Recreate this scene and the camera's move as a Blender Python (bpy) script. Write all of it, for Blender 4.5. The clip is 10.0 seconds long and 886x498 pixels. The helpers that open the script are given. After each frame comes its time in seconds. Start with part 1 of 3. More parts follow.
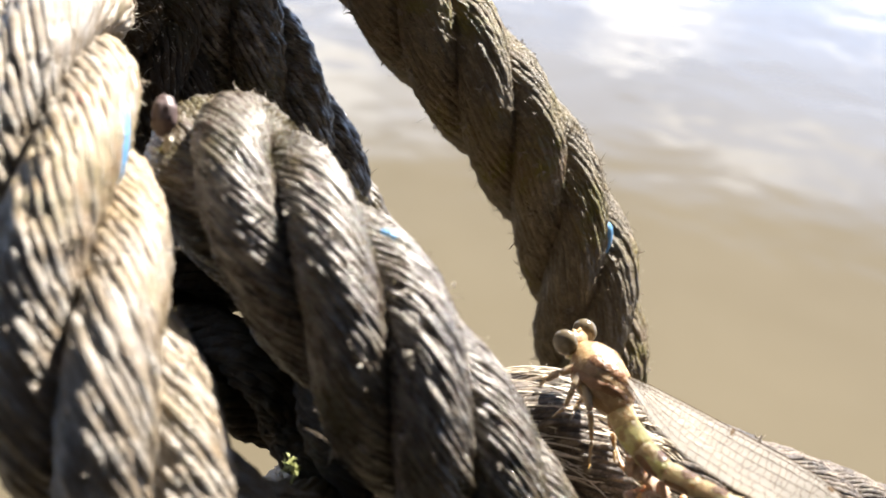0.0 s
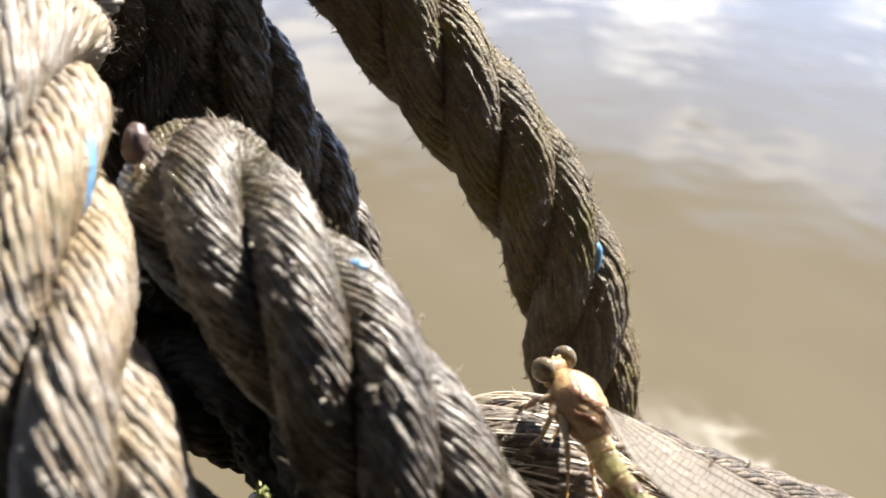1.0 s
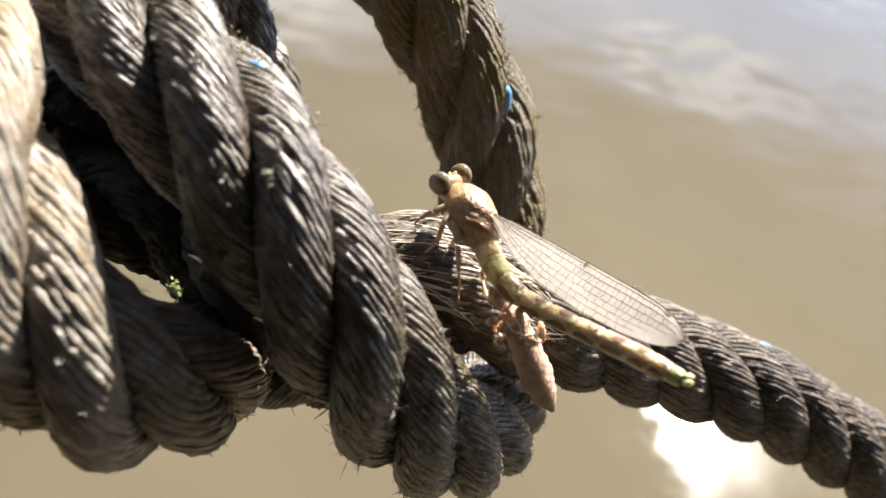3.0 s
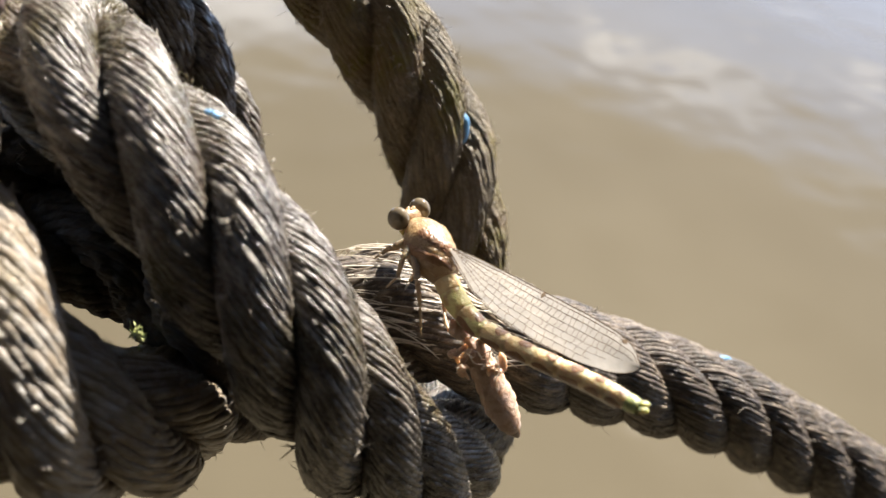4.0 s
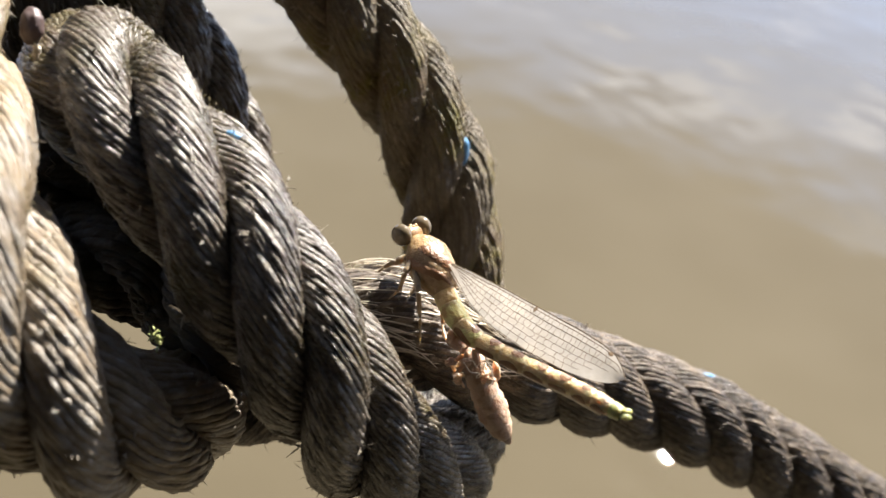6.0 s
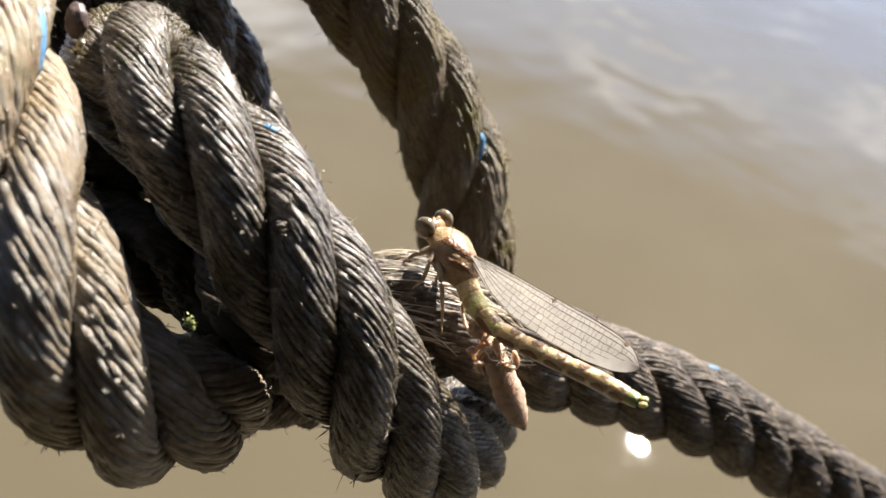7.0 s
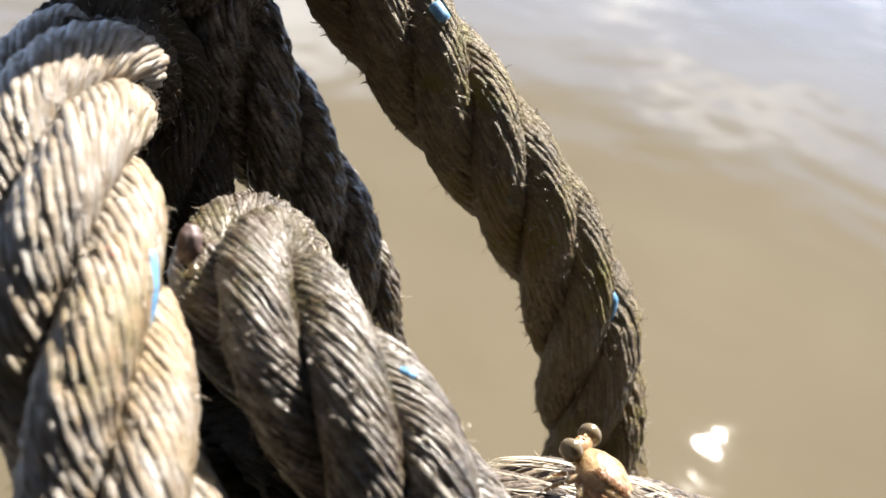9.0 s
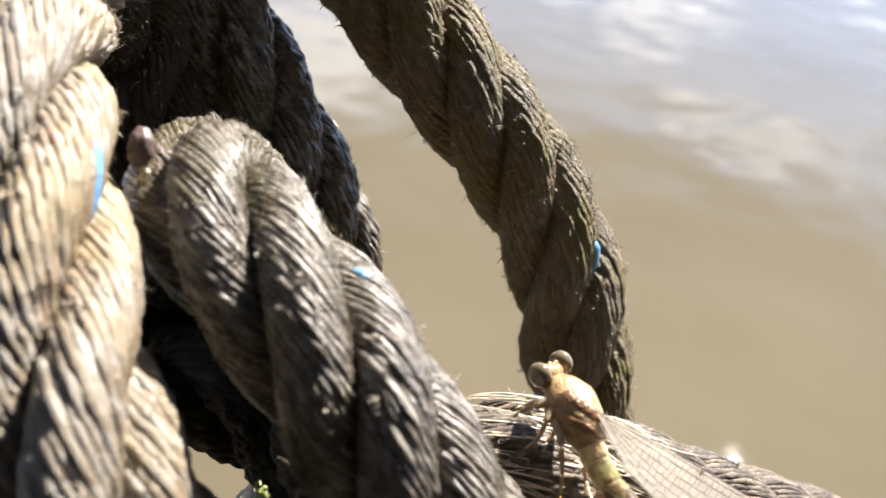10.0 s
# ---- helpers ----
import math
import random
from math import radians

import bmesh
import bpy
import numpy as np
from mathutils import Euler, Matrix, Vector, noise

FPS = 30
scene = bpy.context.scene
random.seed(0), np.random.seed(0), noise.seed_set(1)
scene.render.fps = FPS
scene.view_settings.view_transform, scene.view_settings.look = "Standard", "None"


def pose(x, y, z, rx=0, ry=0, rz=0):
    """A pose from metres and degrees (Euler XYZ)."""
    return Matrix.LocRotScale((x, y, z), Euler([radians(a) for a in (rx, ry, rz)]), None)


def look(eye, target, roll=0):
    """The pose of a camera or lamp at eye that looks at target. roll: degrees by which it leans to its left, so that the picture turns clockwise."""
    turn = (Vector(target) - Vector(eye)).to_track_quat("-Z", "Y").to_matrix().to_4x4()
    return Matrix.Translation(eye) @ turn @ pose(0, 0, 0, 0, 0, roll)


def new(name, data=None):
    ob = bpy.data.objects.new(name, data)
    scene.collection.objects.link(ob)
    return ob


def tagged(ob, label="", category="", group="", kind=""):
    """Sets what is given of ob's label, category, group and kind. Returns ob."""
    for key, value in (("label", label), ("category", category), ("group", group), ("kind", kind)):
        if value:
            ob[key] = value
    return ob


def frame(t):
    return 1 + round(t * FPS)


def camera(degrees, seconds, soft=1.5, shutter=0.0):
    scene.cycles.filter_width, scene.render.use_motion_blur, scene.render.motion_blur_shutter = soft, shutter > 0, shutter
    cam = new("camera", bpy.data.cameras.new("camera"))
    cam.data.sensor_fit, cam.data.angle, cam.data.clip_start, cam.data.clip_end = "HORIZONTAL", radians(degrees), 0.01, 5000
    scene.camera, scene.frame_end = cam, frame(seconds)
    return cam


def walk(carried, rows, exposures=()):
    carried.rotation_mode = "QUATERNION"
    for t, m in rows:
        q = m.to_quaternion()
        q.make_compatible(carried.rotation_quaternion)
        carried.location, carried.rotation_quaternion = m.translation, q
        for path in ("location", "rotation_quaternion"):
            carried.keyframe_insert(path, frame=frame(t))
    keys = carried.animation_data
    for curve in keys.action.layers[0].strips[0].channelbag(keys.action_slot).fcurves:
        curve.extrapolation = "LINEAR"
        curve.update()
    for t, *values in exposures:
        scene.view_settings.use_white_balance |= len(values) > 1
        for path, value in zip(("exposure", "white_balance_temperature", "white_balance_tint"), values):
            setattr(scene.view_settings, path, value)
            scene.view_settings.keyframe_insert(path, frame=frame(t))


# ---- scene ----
cam = camera(55.8, 10.0)
cam.data.dof.use_dof = True
cam.data.dof.focus_distance = 0.139
cam.data.dof.aperture_fstop = 18.0
METRES, EYE, TILT, LEAN, TURN = 0.16, 0.6, -32.75, -6.00, 0.0
ROWS = [
    (0.0, 0.0, 0.0, 0.0, 0.0, 0.0, -0.0),
    (0.5, 0.0115, 0.0059, 0.029, 0.64, -0.49, -0.66),
    (1.0, 0.0343, 0.0071, 0.0213, 1.07, 0.16, -0.21),
    (1.5, -0.0069, 0.0139, -0.0028, 1.33, -3.14, -0.24),
    (2.0, 0.0125, 0.0007, -0.0266, 2.37, -4.68, -0.39),
    (2.5, 0.058, -0.0478, -0.064, 0.12, -6.53, -1.36),
    (4.0, 0.0936, -0.0632, -0.029, -4.26, -5.96, 0.55),
    (4.5, 0.071, -0.0698, -0.0356, -4.3, -5.64, 0.37),
    (5.0, 0.0724, -0.0931, -0.0232, -4.76, -5.25, 0.11),
    (6.5, 0.0902, -0.1324, -0.0306, -4.32, -4.54, -1.05),
    (7.0, 0.0519, -0.1474, -0.0252, -4.83, -5.18, -1.49),
    (7.5, 0.028, -0.1268, -0.0306, -4.0, -5.08, -1.4),
    (8.0, 0.0207, -0.0878, -0.022, -3.07, -5.83, -1.04),
    (8.5, 0.0086, -0.0546, 0.0149, -1.67, -4.73, -1.0),
    (9.0, -0.0233, -0.011, 0.1524, -0.47, -3.88, -1.84),
    (9.5, -0.0, 0.0197, 0.0632, 0.12, -3.59, -1.5),
    (10.0, 0.0272, 0.0001, 0.0531, 0.65, -1.92, -1.51),
]
EXPOSURES = [(0.0, 2.43), (1.0, 2.2), (1.5, 2.25), (2.0, 2.48), (2.5, 2.35), (4.0, 2.07), (5.0, 2.03), (6.5, 2.05), (7.0, 1.95), (7.5, 2.1), (8.5, 2.18), (9.0, 2.28), (10.0, 2.26)]
walk(cam, [(t, pose(0, 0, EYE, TILT, LEAN, TURN) @ pose(METRES * x, METRES * y, METRES * z, 90 + pitch, roll, yaw)) for t, x, y, z, yaw, pitch, roll in ROWS], EXPOSURES)

# ---- world, sun and exposure ----
SUN_TO = Vector((0.387, 0.608, 0.693)).normalized()
sun_elevation = math.asin(SUN_TO.z)
sun_azimuth = math.atan2(SUN_TO.x, SUN_TO.y)
world = bpy.data.worlds.new("sky")
scene.world = world
world.use_nodes = True
wt = world.node_tree
wt.nodes.clear()
w_out = wt.nodes.new("ShaderNodeOutputWorld")
w_bg = wt.nodes.new("ShaderNodeBackground")
w_sky = wt.nodes.new("ShaderNodeTexSky")
w_sky.sky_type = "NISHITA"
w_sky.sun_disc = False
w_sky.sun_elevation = sun_elevation
w_sky.sun_rotation = sun_azimuth
w_bg.inputs["Strength"].default_value = 0.020
w_co = wt.nodes.new("ShaderNodeTexCoord")
w_map = wt.nodes.new("ShaderNodeMapping")
w_map.inputs["Scale"].default_value = (1.0, 1.0, 2.4)
w_noise = wt.nodes.new("ShaderNodeTexNoise")
w_noise.inputs["Scale"].default_value = 4.6
w_noise.inputs["Detail"].default_value = 5.0
w_ramp = wt.nodes.new("ShaderNodeMapRange")
w_ramp.inputs[1].default_value, w_ramp.inputs[2].default_value = 0.545, 0.66
w_mix = wt.nodes.new("ShaderNodeMix")
w_mix.data_type = "RGBA"
w_mix.inputs[7].default_value = (38.0, 40.5, 46.0, 1.0)
wt.links.new(w_co.outputs["Generated"], w_map.inputs[0])
wt.links.new(w_map.outputs[0], w_noise.inputs["Vector"])
wt.links.new(w_noise.outputs[0], w_ramp.inputs[0])
w_sep = wt.nodes.new("ShaderNodeSeparateXYZ")
w_low = wt.nodes.new("ShaderNodeMapRange")
w_low.inputs[1].default_value, w_low.inputs[2].default_value, w_low.inputs[3].default_value, w_low.inputs[4].default_value = 0.375, 0.465, 1.0, 0.06
w_cover = wt.nodes.new("ShaderNodeMath")
w_cover.operation = "MULTIPLY"
wt.links.new(w_co.outputs["Generated"], w_sep.inputs[0])
wt.links.new(w_sep.outputs[2], w_low.inputs[0])
wt.links.new(w_ramp.outputs[0], w_cover.inputs[0])
wt.links.new(w_low.outputs[0], w_cover.inputs[1])
wt.links.new(w_cover.outputs[0], w_mix.inputs[0])
w_bank = wt.nodes.new("ShaderNodeMix")
w_bank.data_type = "RGBA"
w_bank.inputs[7].default_value = (13.5, 19.0, 30.5, 1.0)
wt.links.new(w_low.outputs[0], w_bank.inputs[0])
wt.links.new(w_sky.outputs[0], w_bank.inputs[6])
wt.links.new(w_bank.outputs[2], w_mix.inputs[6])
wt.links.new(w_mix.outputs[2], w_bg.inputs[0])
wt.links.new(w_bg.outputs[0], w_out.inputs[0])
sun = new("sun", bpy.data.lights.new("sun", "SUN"))
sun.data.energy = 5.0
sun.data.angle = radians(0.53)
sun.data.color = (1.0, 0.945, 0.865)
sun.matrix_world = look((0.3, 0.5, 1.4), Vector((0.3, 0.5, 1.4)) - SUN_TO)


# ---- material helpers ----
class Nodes:
    def __init__(self, name):
        self.mat = bpy.data.materials.new(name)
        self.mat.use_nodes = True
        self.tree = self.mat.node_tree
        self.bsdf = self.tree.nodes["Principled BSDF"]
        self.out = self.tree.nodes["Material Output"]

    def add(self, kind, ins=None, **props):
        n = self.tree.nodes.new(kind)
        for k, v in props.items():
            setattr(n, k, v)
        for k, v in (ins or {}).items():
            if isinstance(v, bpy.types.NodeSocket):
                self.tree.links.new(v, n.inputs[k])
            else:
                n.inputs[k].default_value = v
        return n

    def put(self, key, value):
        if isinstance(value, bpy.types.NodeSocket):
            self.tree.links.new(value, self.bsdf.inputs[key])
        else:
            self.bsdf.inputs[key].default_value = value

    def noise(self, vec, scale, detail=4.0, rough=0.6):
        return self.add("ShaderNodeTexNoise", {"Vector": vec, "Scale": scale, "Detail": detail, "Roughness": rough}).outputs[0]

    def mapr(self, v, a, b, c=0.0, d=1.0):
        return self.add("ShaderNodeMapRange", {0: v, 1: a, 2: b, 3: c, 4: d}).outputs[0]

    def mix(self, f, a, b, blend="MIX"):
        n = self.add("ShaderNodeMix", data_type="RGBA", blend_type=blend)
        for i, v in ((0, f), (6, a), (7, b)):
            if isinstance(v, bpy.types.NodeSocket):
                self.tree.links.new(v, n.inputs[i])
            else:
                n.inputs[i].default_value = v if i == 0 else (*v, 1.0)
        return n.outputs[2]

    def math(self, op, a, b=0.0):
        return self.add("ShaderNodeMath", {0: a, 1: b}, operation=op).outputs[0]

    def bump(self, h, dist, strength=1.0, normal=None):
        ins = {"Height": h, "Distance": dist, "Strength": strength}
        if normal is not None:
            ins["Normal"] = normal
        return self.add("ShaderNodeBump", ins).outputs[0]


def rope_material(name, pale, brown, dirt, moss, dirt_amount, moss_amount, gloss, sheen, relief=0.0009, polish=0.0):
    """Weathered synthetic fibre: fine filaments along each yarn, grime and algae in patches."""
    n = Nodes(name)
    co = n.add("ShaderNodeTexCoord")
    rand = n.add("ShaderNodeObjectInfo").outputs["Random"]
    shift = n.add("ShaderNodeCombineXYZ", {1: n.math("MULTIPLY", rand, 37.0), 2: n.math("MULTIPLY", rand, 11.0)}).outputs[0]
    uv = n.add("ShaderNodeVectorMath", {0: co.outputs["UV"], 1: shift}, operation="ADD").outputs[0]
    xyz = n.add("ShaderNodeSeparateXYZ", {0: uv}).outputs
    lean = n.math("ADD", xyz[0], n.math("MULTIPLY", xyz[1], 1.7))
    ply = n.add("ShaderNodeCombineXYZ", {0: n.math("MULTIPLY", lean, 9.0), 1: n.math("MULTIPLY", xyz[1], 5.0), 2: xyz[2]}).outputs[0]
    fibre = n.noise(ply, 1.0, 5.0, 0.72)
    stain = n.noise(n.add("ShaderNodeMapping", {"Vector": uv, "Scale": (2.2, 2.6, 1.0)}).outputs[0], 1.0, 4.0, 0.65)
    patch = n.noise(co.outputs["Object"], 170.0, 6.0, 0.7)
    fine = n.noise(co.outputs["Object"], 1300.0, 5.0, 0.7)
    big = n.noise(co.outputs["Object"], 48.0, 4.0, 0.6)
    tint = n.mix(n.mapr(rand, 0.1, 0.9), tuple((2 * p + q) / 3 for p, q in zip(pale, brown)), pale)
    col = n.mix(n.mapr(stain, 0.43, 0.62), brown, tint)
    col = n.mix(n.mapr(fibre, 0.36, 0.56, 0.55, 0.0), col, brown)
    col = n.mix(n.mapr(big, 0.48, 0.62, 0.0, 0.6), col, tuple(c * k for c, k in zip(brown, (1.3, 1.0, 0.7))))
    grime = n.math("MINIMUM", n.math("ADD", n.mapr(patch, 0.53, 0.66), n.mapr(fine, 0.56, 0.64, 0.0, 0.6)), 1.0)
    col = n.mix(n.math("MULTIPLY", grime, dirt_amount), col, dirt)
    algae = n.math("MULTIPLY", n.mapr(big, 0.48, 0.62), n.mapr(patch, 0.38, 0.56))
    col = n.mix(n.math("MULTIPLY", algae, moss_amount), col, moss)
    n.put("Base Color", col)
    n.put("Roughness", n.mapr(fibre, 0.4, 0.6, gloss + 0.22, gloss))
    n.put("Specular IOR Level", n.mapr(stain, 0.4, 0.6, 0.45, sheen))
    n.put("Coat Weight", n.mapr(stain, 0.4, 0.6, 0.3 * polish, polish))
    n.put("Coat Roughness", 0.3)
    b = n.bump(fibre, relief, 1.0)
    b = n.bump(fine, 0.00025, 1.0, b)
    n.put("Normal", b)
    return n.mat


def plain(name, colour, rough=0.5, spec=0.5):
    n = Nodes(name)
    co = n.add("ShaderNodeTexCoord").outputs["Object"]
    v = n.noise(co, 700.0, 4.0)
    n.put("Base Color", n.mix(n.mapr(v, 0.3, 0.7), tuple(c * 0.75 for c in colour), tuple(min(1, c * 1.2) for c in colour)))
    n.put("Roughness", rough)
    n.put("Specular IOR Level", spec)
    n.put("Normal", n.bump(v, 0.0002, 0.4))
    return n.mat


M_GREY = rope_material("weathered grey rope fibre", (0.305, 0.268, 0.22), (0.048, 0.033, 0.020), (0.013, 0.009, 0.0055), (0.07, 0.058, 0.02), 0.95, 0.8, 0.18, 0.95, 0.00035, polish=0.28)
M_PALE = rope_material("bleached rope fibre", (0.322, 0.301, 0.271), (0.19, 0.147, 0.101), (0.08, 0.053, 0.028), (0.19, 0.175, 0.08), 0.45, 0.45, 0.28, 0.8, 0.0003, polish=0.05)
M_OLD = rope_material("matted old rope fibre", (0.28, 0.222, 0.135), (0.14, 0.104, 0.058), (0.05, 0.036, 0.022), (0.155, 0.125, 0.02), 0.5, 1.0, 0.42, 0.5, 0.0014)
M_AWAY = rope_material("sun-dried brown rope fibre", (0.27, 0.205, 0.14), (0.036, 0.023, 0.013), (0.012, 0.008, 0.005), (0.05, 0.04, 0.015), 0.85, 0.3, 0.34, 0.5, 0.0004, polish=0.04)
# near-black fibre: the deep shade of the hidden turns is put into the colour
M_SHADED = rope_material("shade-darkened rope fibre", (0.08, 0.056, 0.033), (0.04, 0.027, 0.016), (0.018, 0.012, 0.007), (0.05, 0.045, 0.015), 0.7, 0.5, 0.62, 0.15)
# core coloured dark, so that it stands in for shade between the yarns
M_CORE = plain("rope core with gap shade", (0.03, 0.025, 0.02), 0.9, 0.2)
M_FUZZ = plain("stray fibre", (0.28, 0.24, 0.19), 0.6, 0.4)
M_BLUE = plain("blue tracer thread", (0.10, 0.235, 0.40), 0.5, 0.4)


def water_material():
    n = Nodes("turbid river water")
    co = n.add("ShaderNodeTexCoord").outputs["Object"]
    silt = n.noise(co, 1.6, 3.0)
    n.put("Base Color", n.mix(n.mapr(silt, 0.35, 0.65), (0.078, 0.064, 0.040), (0.089, 0.074, 0.048)))
    # a wind-ruffled patch that drifts with the stream
    ruffle = n.add("ShaderNodeVectorMath", {0: co, 1: (0.151, 0.699, 0.0)}, operation="DISTANCE").outputs["Value"]
    ruffle = n.math("ADD", ruffle, n.mapr(n.noise(co, 22.0, 3.0), 0.3, 0.7, -0.03, 0.03))
    n.put("Roughness", n.mapr(ruffle, 0.07, 0.15, 0.12, 0.014))
    n.put("IOR", 1.33)
    swell = n.noise(co, 4.0, 2.0, 0.5)
    ripple = n.noise(co, 17.0, 3.0, 0.5)
    b = n.bump(swell, 0.013, 0.5)
    b = n.bump(ripple, 0.0008, 0.5, b)
    n.put("Normal", b)
    return n.mat


M_WATER = water_material()


# ---- geometry helpers ----
def mesh_from(name, verts, quads, uvs=None, smooth=True, rough=0.0, rng=None):
    """A mesh from arrays of vertices and quads, with one uv pair per quad corner."""
    verts, quads = np.asarray(verts, np.float32), np.asarray(quads, np.int32)
    if rough:
        verts = verts + rng.normal(0, rough, verts.shape).astype(np.float32)
    me = bpy.data.meshes.new(name)
    me.vertices.add(len(verts))
    me.vertices.foreach_set("co", verts.ravel())
    me.loops.add(quads.size)
    me.loops.foreach_set("vertex_index", quads.ravel())
    me.polygons.add(len(quads))
    me.polygons.foreach_set("loop_start", np.arange(0, quads.size, 4, dtype=np.int32))
    me.polygons.foreach_set("loop_total", np.full(len(quads), 4, np.int32))
    if uvs is not None:
        layer = me.uv_layers.new(name="uv")
        layer.data.foreach_set("uv", np.asarray(uvs, np.float32).ravel())
    me.update(calc_edges=True)
    me.validate()
    if smooth:
        me.polygons.foreach_set("use_smooth", np.ones(len(quads), bool))
    return me


def attach(name, me, material, parent=None, label=""):
    ob = new(name, me)
    if material is not None:
        me.materials.append(material)
    if parent is not None:
        ob.parent = parent
    if label:
        ob["label"] = label
    return ob


def spline(nodes, step):
    """Centripetal Catmull-Rom through the nodes, resampled at even steps."""
    p = np.asarray(nodes, float)
    p = np.vstack([2 * p[0] - p[1], p, 2 * p[-1] - p[-2]])
    out = []
    for i in range(1, len(p) - 2):
        a, b, c, d = p[i - 1], p[i], p[i + 1], p[i + 2]
        t0 = 0.0
        t1 = t0 + np.linalg.norm(b - a) ** 0.5
        t2 = t1 + np.linalg.norm(c - b) ** 0.5
        t3 = t2 + np.linalg.norm(d - c) ** 0.5
        t = np.linspace(t1, t2, 40, endpoint=False)[:, None]
        a1 = (t1 - t) / (t1 - t0) * a + (t - t0) / (t1 - t0) * b
        a2 = (t2 - t) / (t2 - t1) * b + (t - t1) / (t2 - t1) * c
        a3 = (t3 - t) / (t3 - t2) * c + (t - t2) / (t3 - t2) * d
        b1 = (t2 - t) / (t2 - t0) * a1 + (t - t0) / (t2 - t0) * a2
        b2 = (t3 - t) / (t3 - t1) * a2 + (t - t1) / (t3 - t1) * a3
        out.append((t2 - t) / (t2 - t1) * b1 + (t - t1) / (t2 - t1) * b2)
    pts = np.vstack(out + [p[-2:-1]])
    s = np.concatenate([[0], np.cumsum(np.linalg.norm(np.diff(pts, axis=0), axis=1))])
    n = max(3, int(s[-1] / step) + 1)
    e = np.linspace(0, s[-1], n)
    return np.stack([np.interp(e, s, pts[:, k]) for k in range(3)], 1), e


def unit(v):
    return v / np.maximum(np.linalg.norm(v, axis=-1, keepdims=True), 1e-12)


def frames(pts):
    """Tangents and two normals carried along without twist."""
    t = unit(np.gradient(pts, axis=0))
    nn = np.zeros_like(t)
    v = np.cross(t[0], (0.0, 0.0, 1.0))
    if np.linalg.norm(v) < 0.1:
        v = np.cross(t[0], (0.0, 1.0, 0.0))
    v = v / np.linalg.norm(v)
    for i in range(len(t)):
        v = v - t[i] * (v @ t[i])
        v = v / np.linalg.norm(v)
        nn[i] = v
    return t, nn, np.cross(t, nn)


def tube(pts, e1, e2, ra, rb, sides, ends=True, vscale=100.0):
    """A tube round pts; ra, rb are radii along e1, e2, by ring. Returns vertices, quads, uvs."""
    n = len(pts)
    a = np.linspace(np.pi, 3 * np.pi, sides, endpoint=False)
    ra = np.broadcast_to(np.asarray(ra, float), (n,)).copy()
    rb = np.broadcast_to(np.asarray(rb, float), (n,)).copy()
    if ends:
        ra[[0, -1]] *= 0.05
        rb[[0, -1]] *= 0.05
    v = pts[:, None, :] + (np.cos(a)[None, :, None] * ra[:, None, None]) * e1[:, None, :] + (np.sin(a)[None, :, None] * rb[:, None, None]) * e2[:, None, :]
    i = np.arange(n - 1)[:, None]
    j = np.arange(sides)[None, :]
    j2 = (j + 1) % sides
    q = np.stack([i * sides + j, i * sides + j2, (i + 1) * sides + j2, (i + 1) * sides + j], -1).reshape(-1, 4)
    s = np.concatenate([[0], np.cumsum(np.linalg.norm(np.diff(pts, axis=0), axis=1))]) * vscale
    u0, u1 = j / sides + 0 * i, (j + 1) / sides + 0 * i
    v0, v1 = s[:-1][:, None] + 0 * j, s[1:][:, None] + 0 * j
    uv = np.stack([np.stack([u0, v0], -1), np.stack([u1, v0], -1), np.stack([u1, v1], -1), np.stack([u0, v1], -1)], 2).reshape(-1, 2)
    return v.reshape(-1, 3), q, uv


def joined(pieces):
    vs, qs, us, k = [], [], [], 0
    for v, q, u in pieces:
        vs.append(v), qs.append(q + k), us.append(u)
        k += len(v)
    return np.vstack(vs), np.vstack(qs), np.vstack(us)


def smooth_noise(rng, n, every):
    m = max(4, int(n / every) + 3)
    k = rng.normal(0, 1, m)
    x = np.linspace(0, m - 2, n)
    i = x.astype(int)
    f = x - i
    f = f * f * (3 - 2 * f)
    return k[i] * (1 - f) + k[np.minimum(i + 1, m - 1)] * f


YARN_PATHS = {}


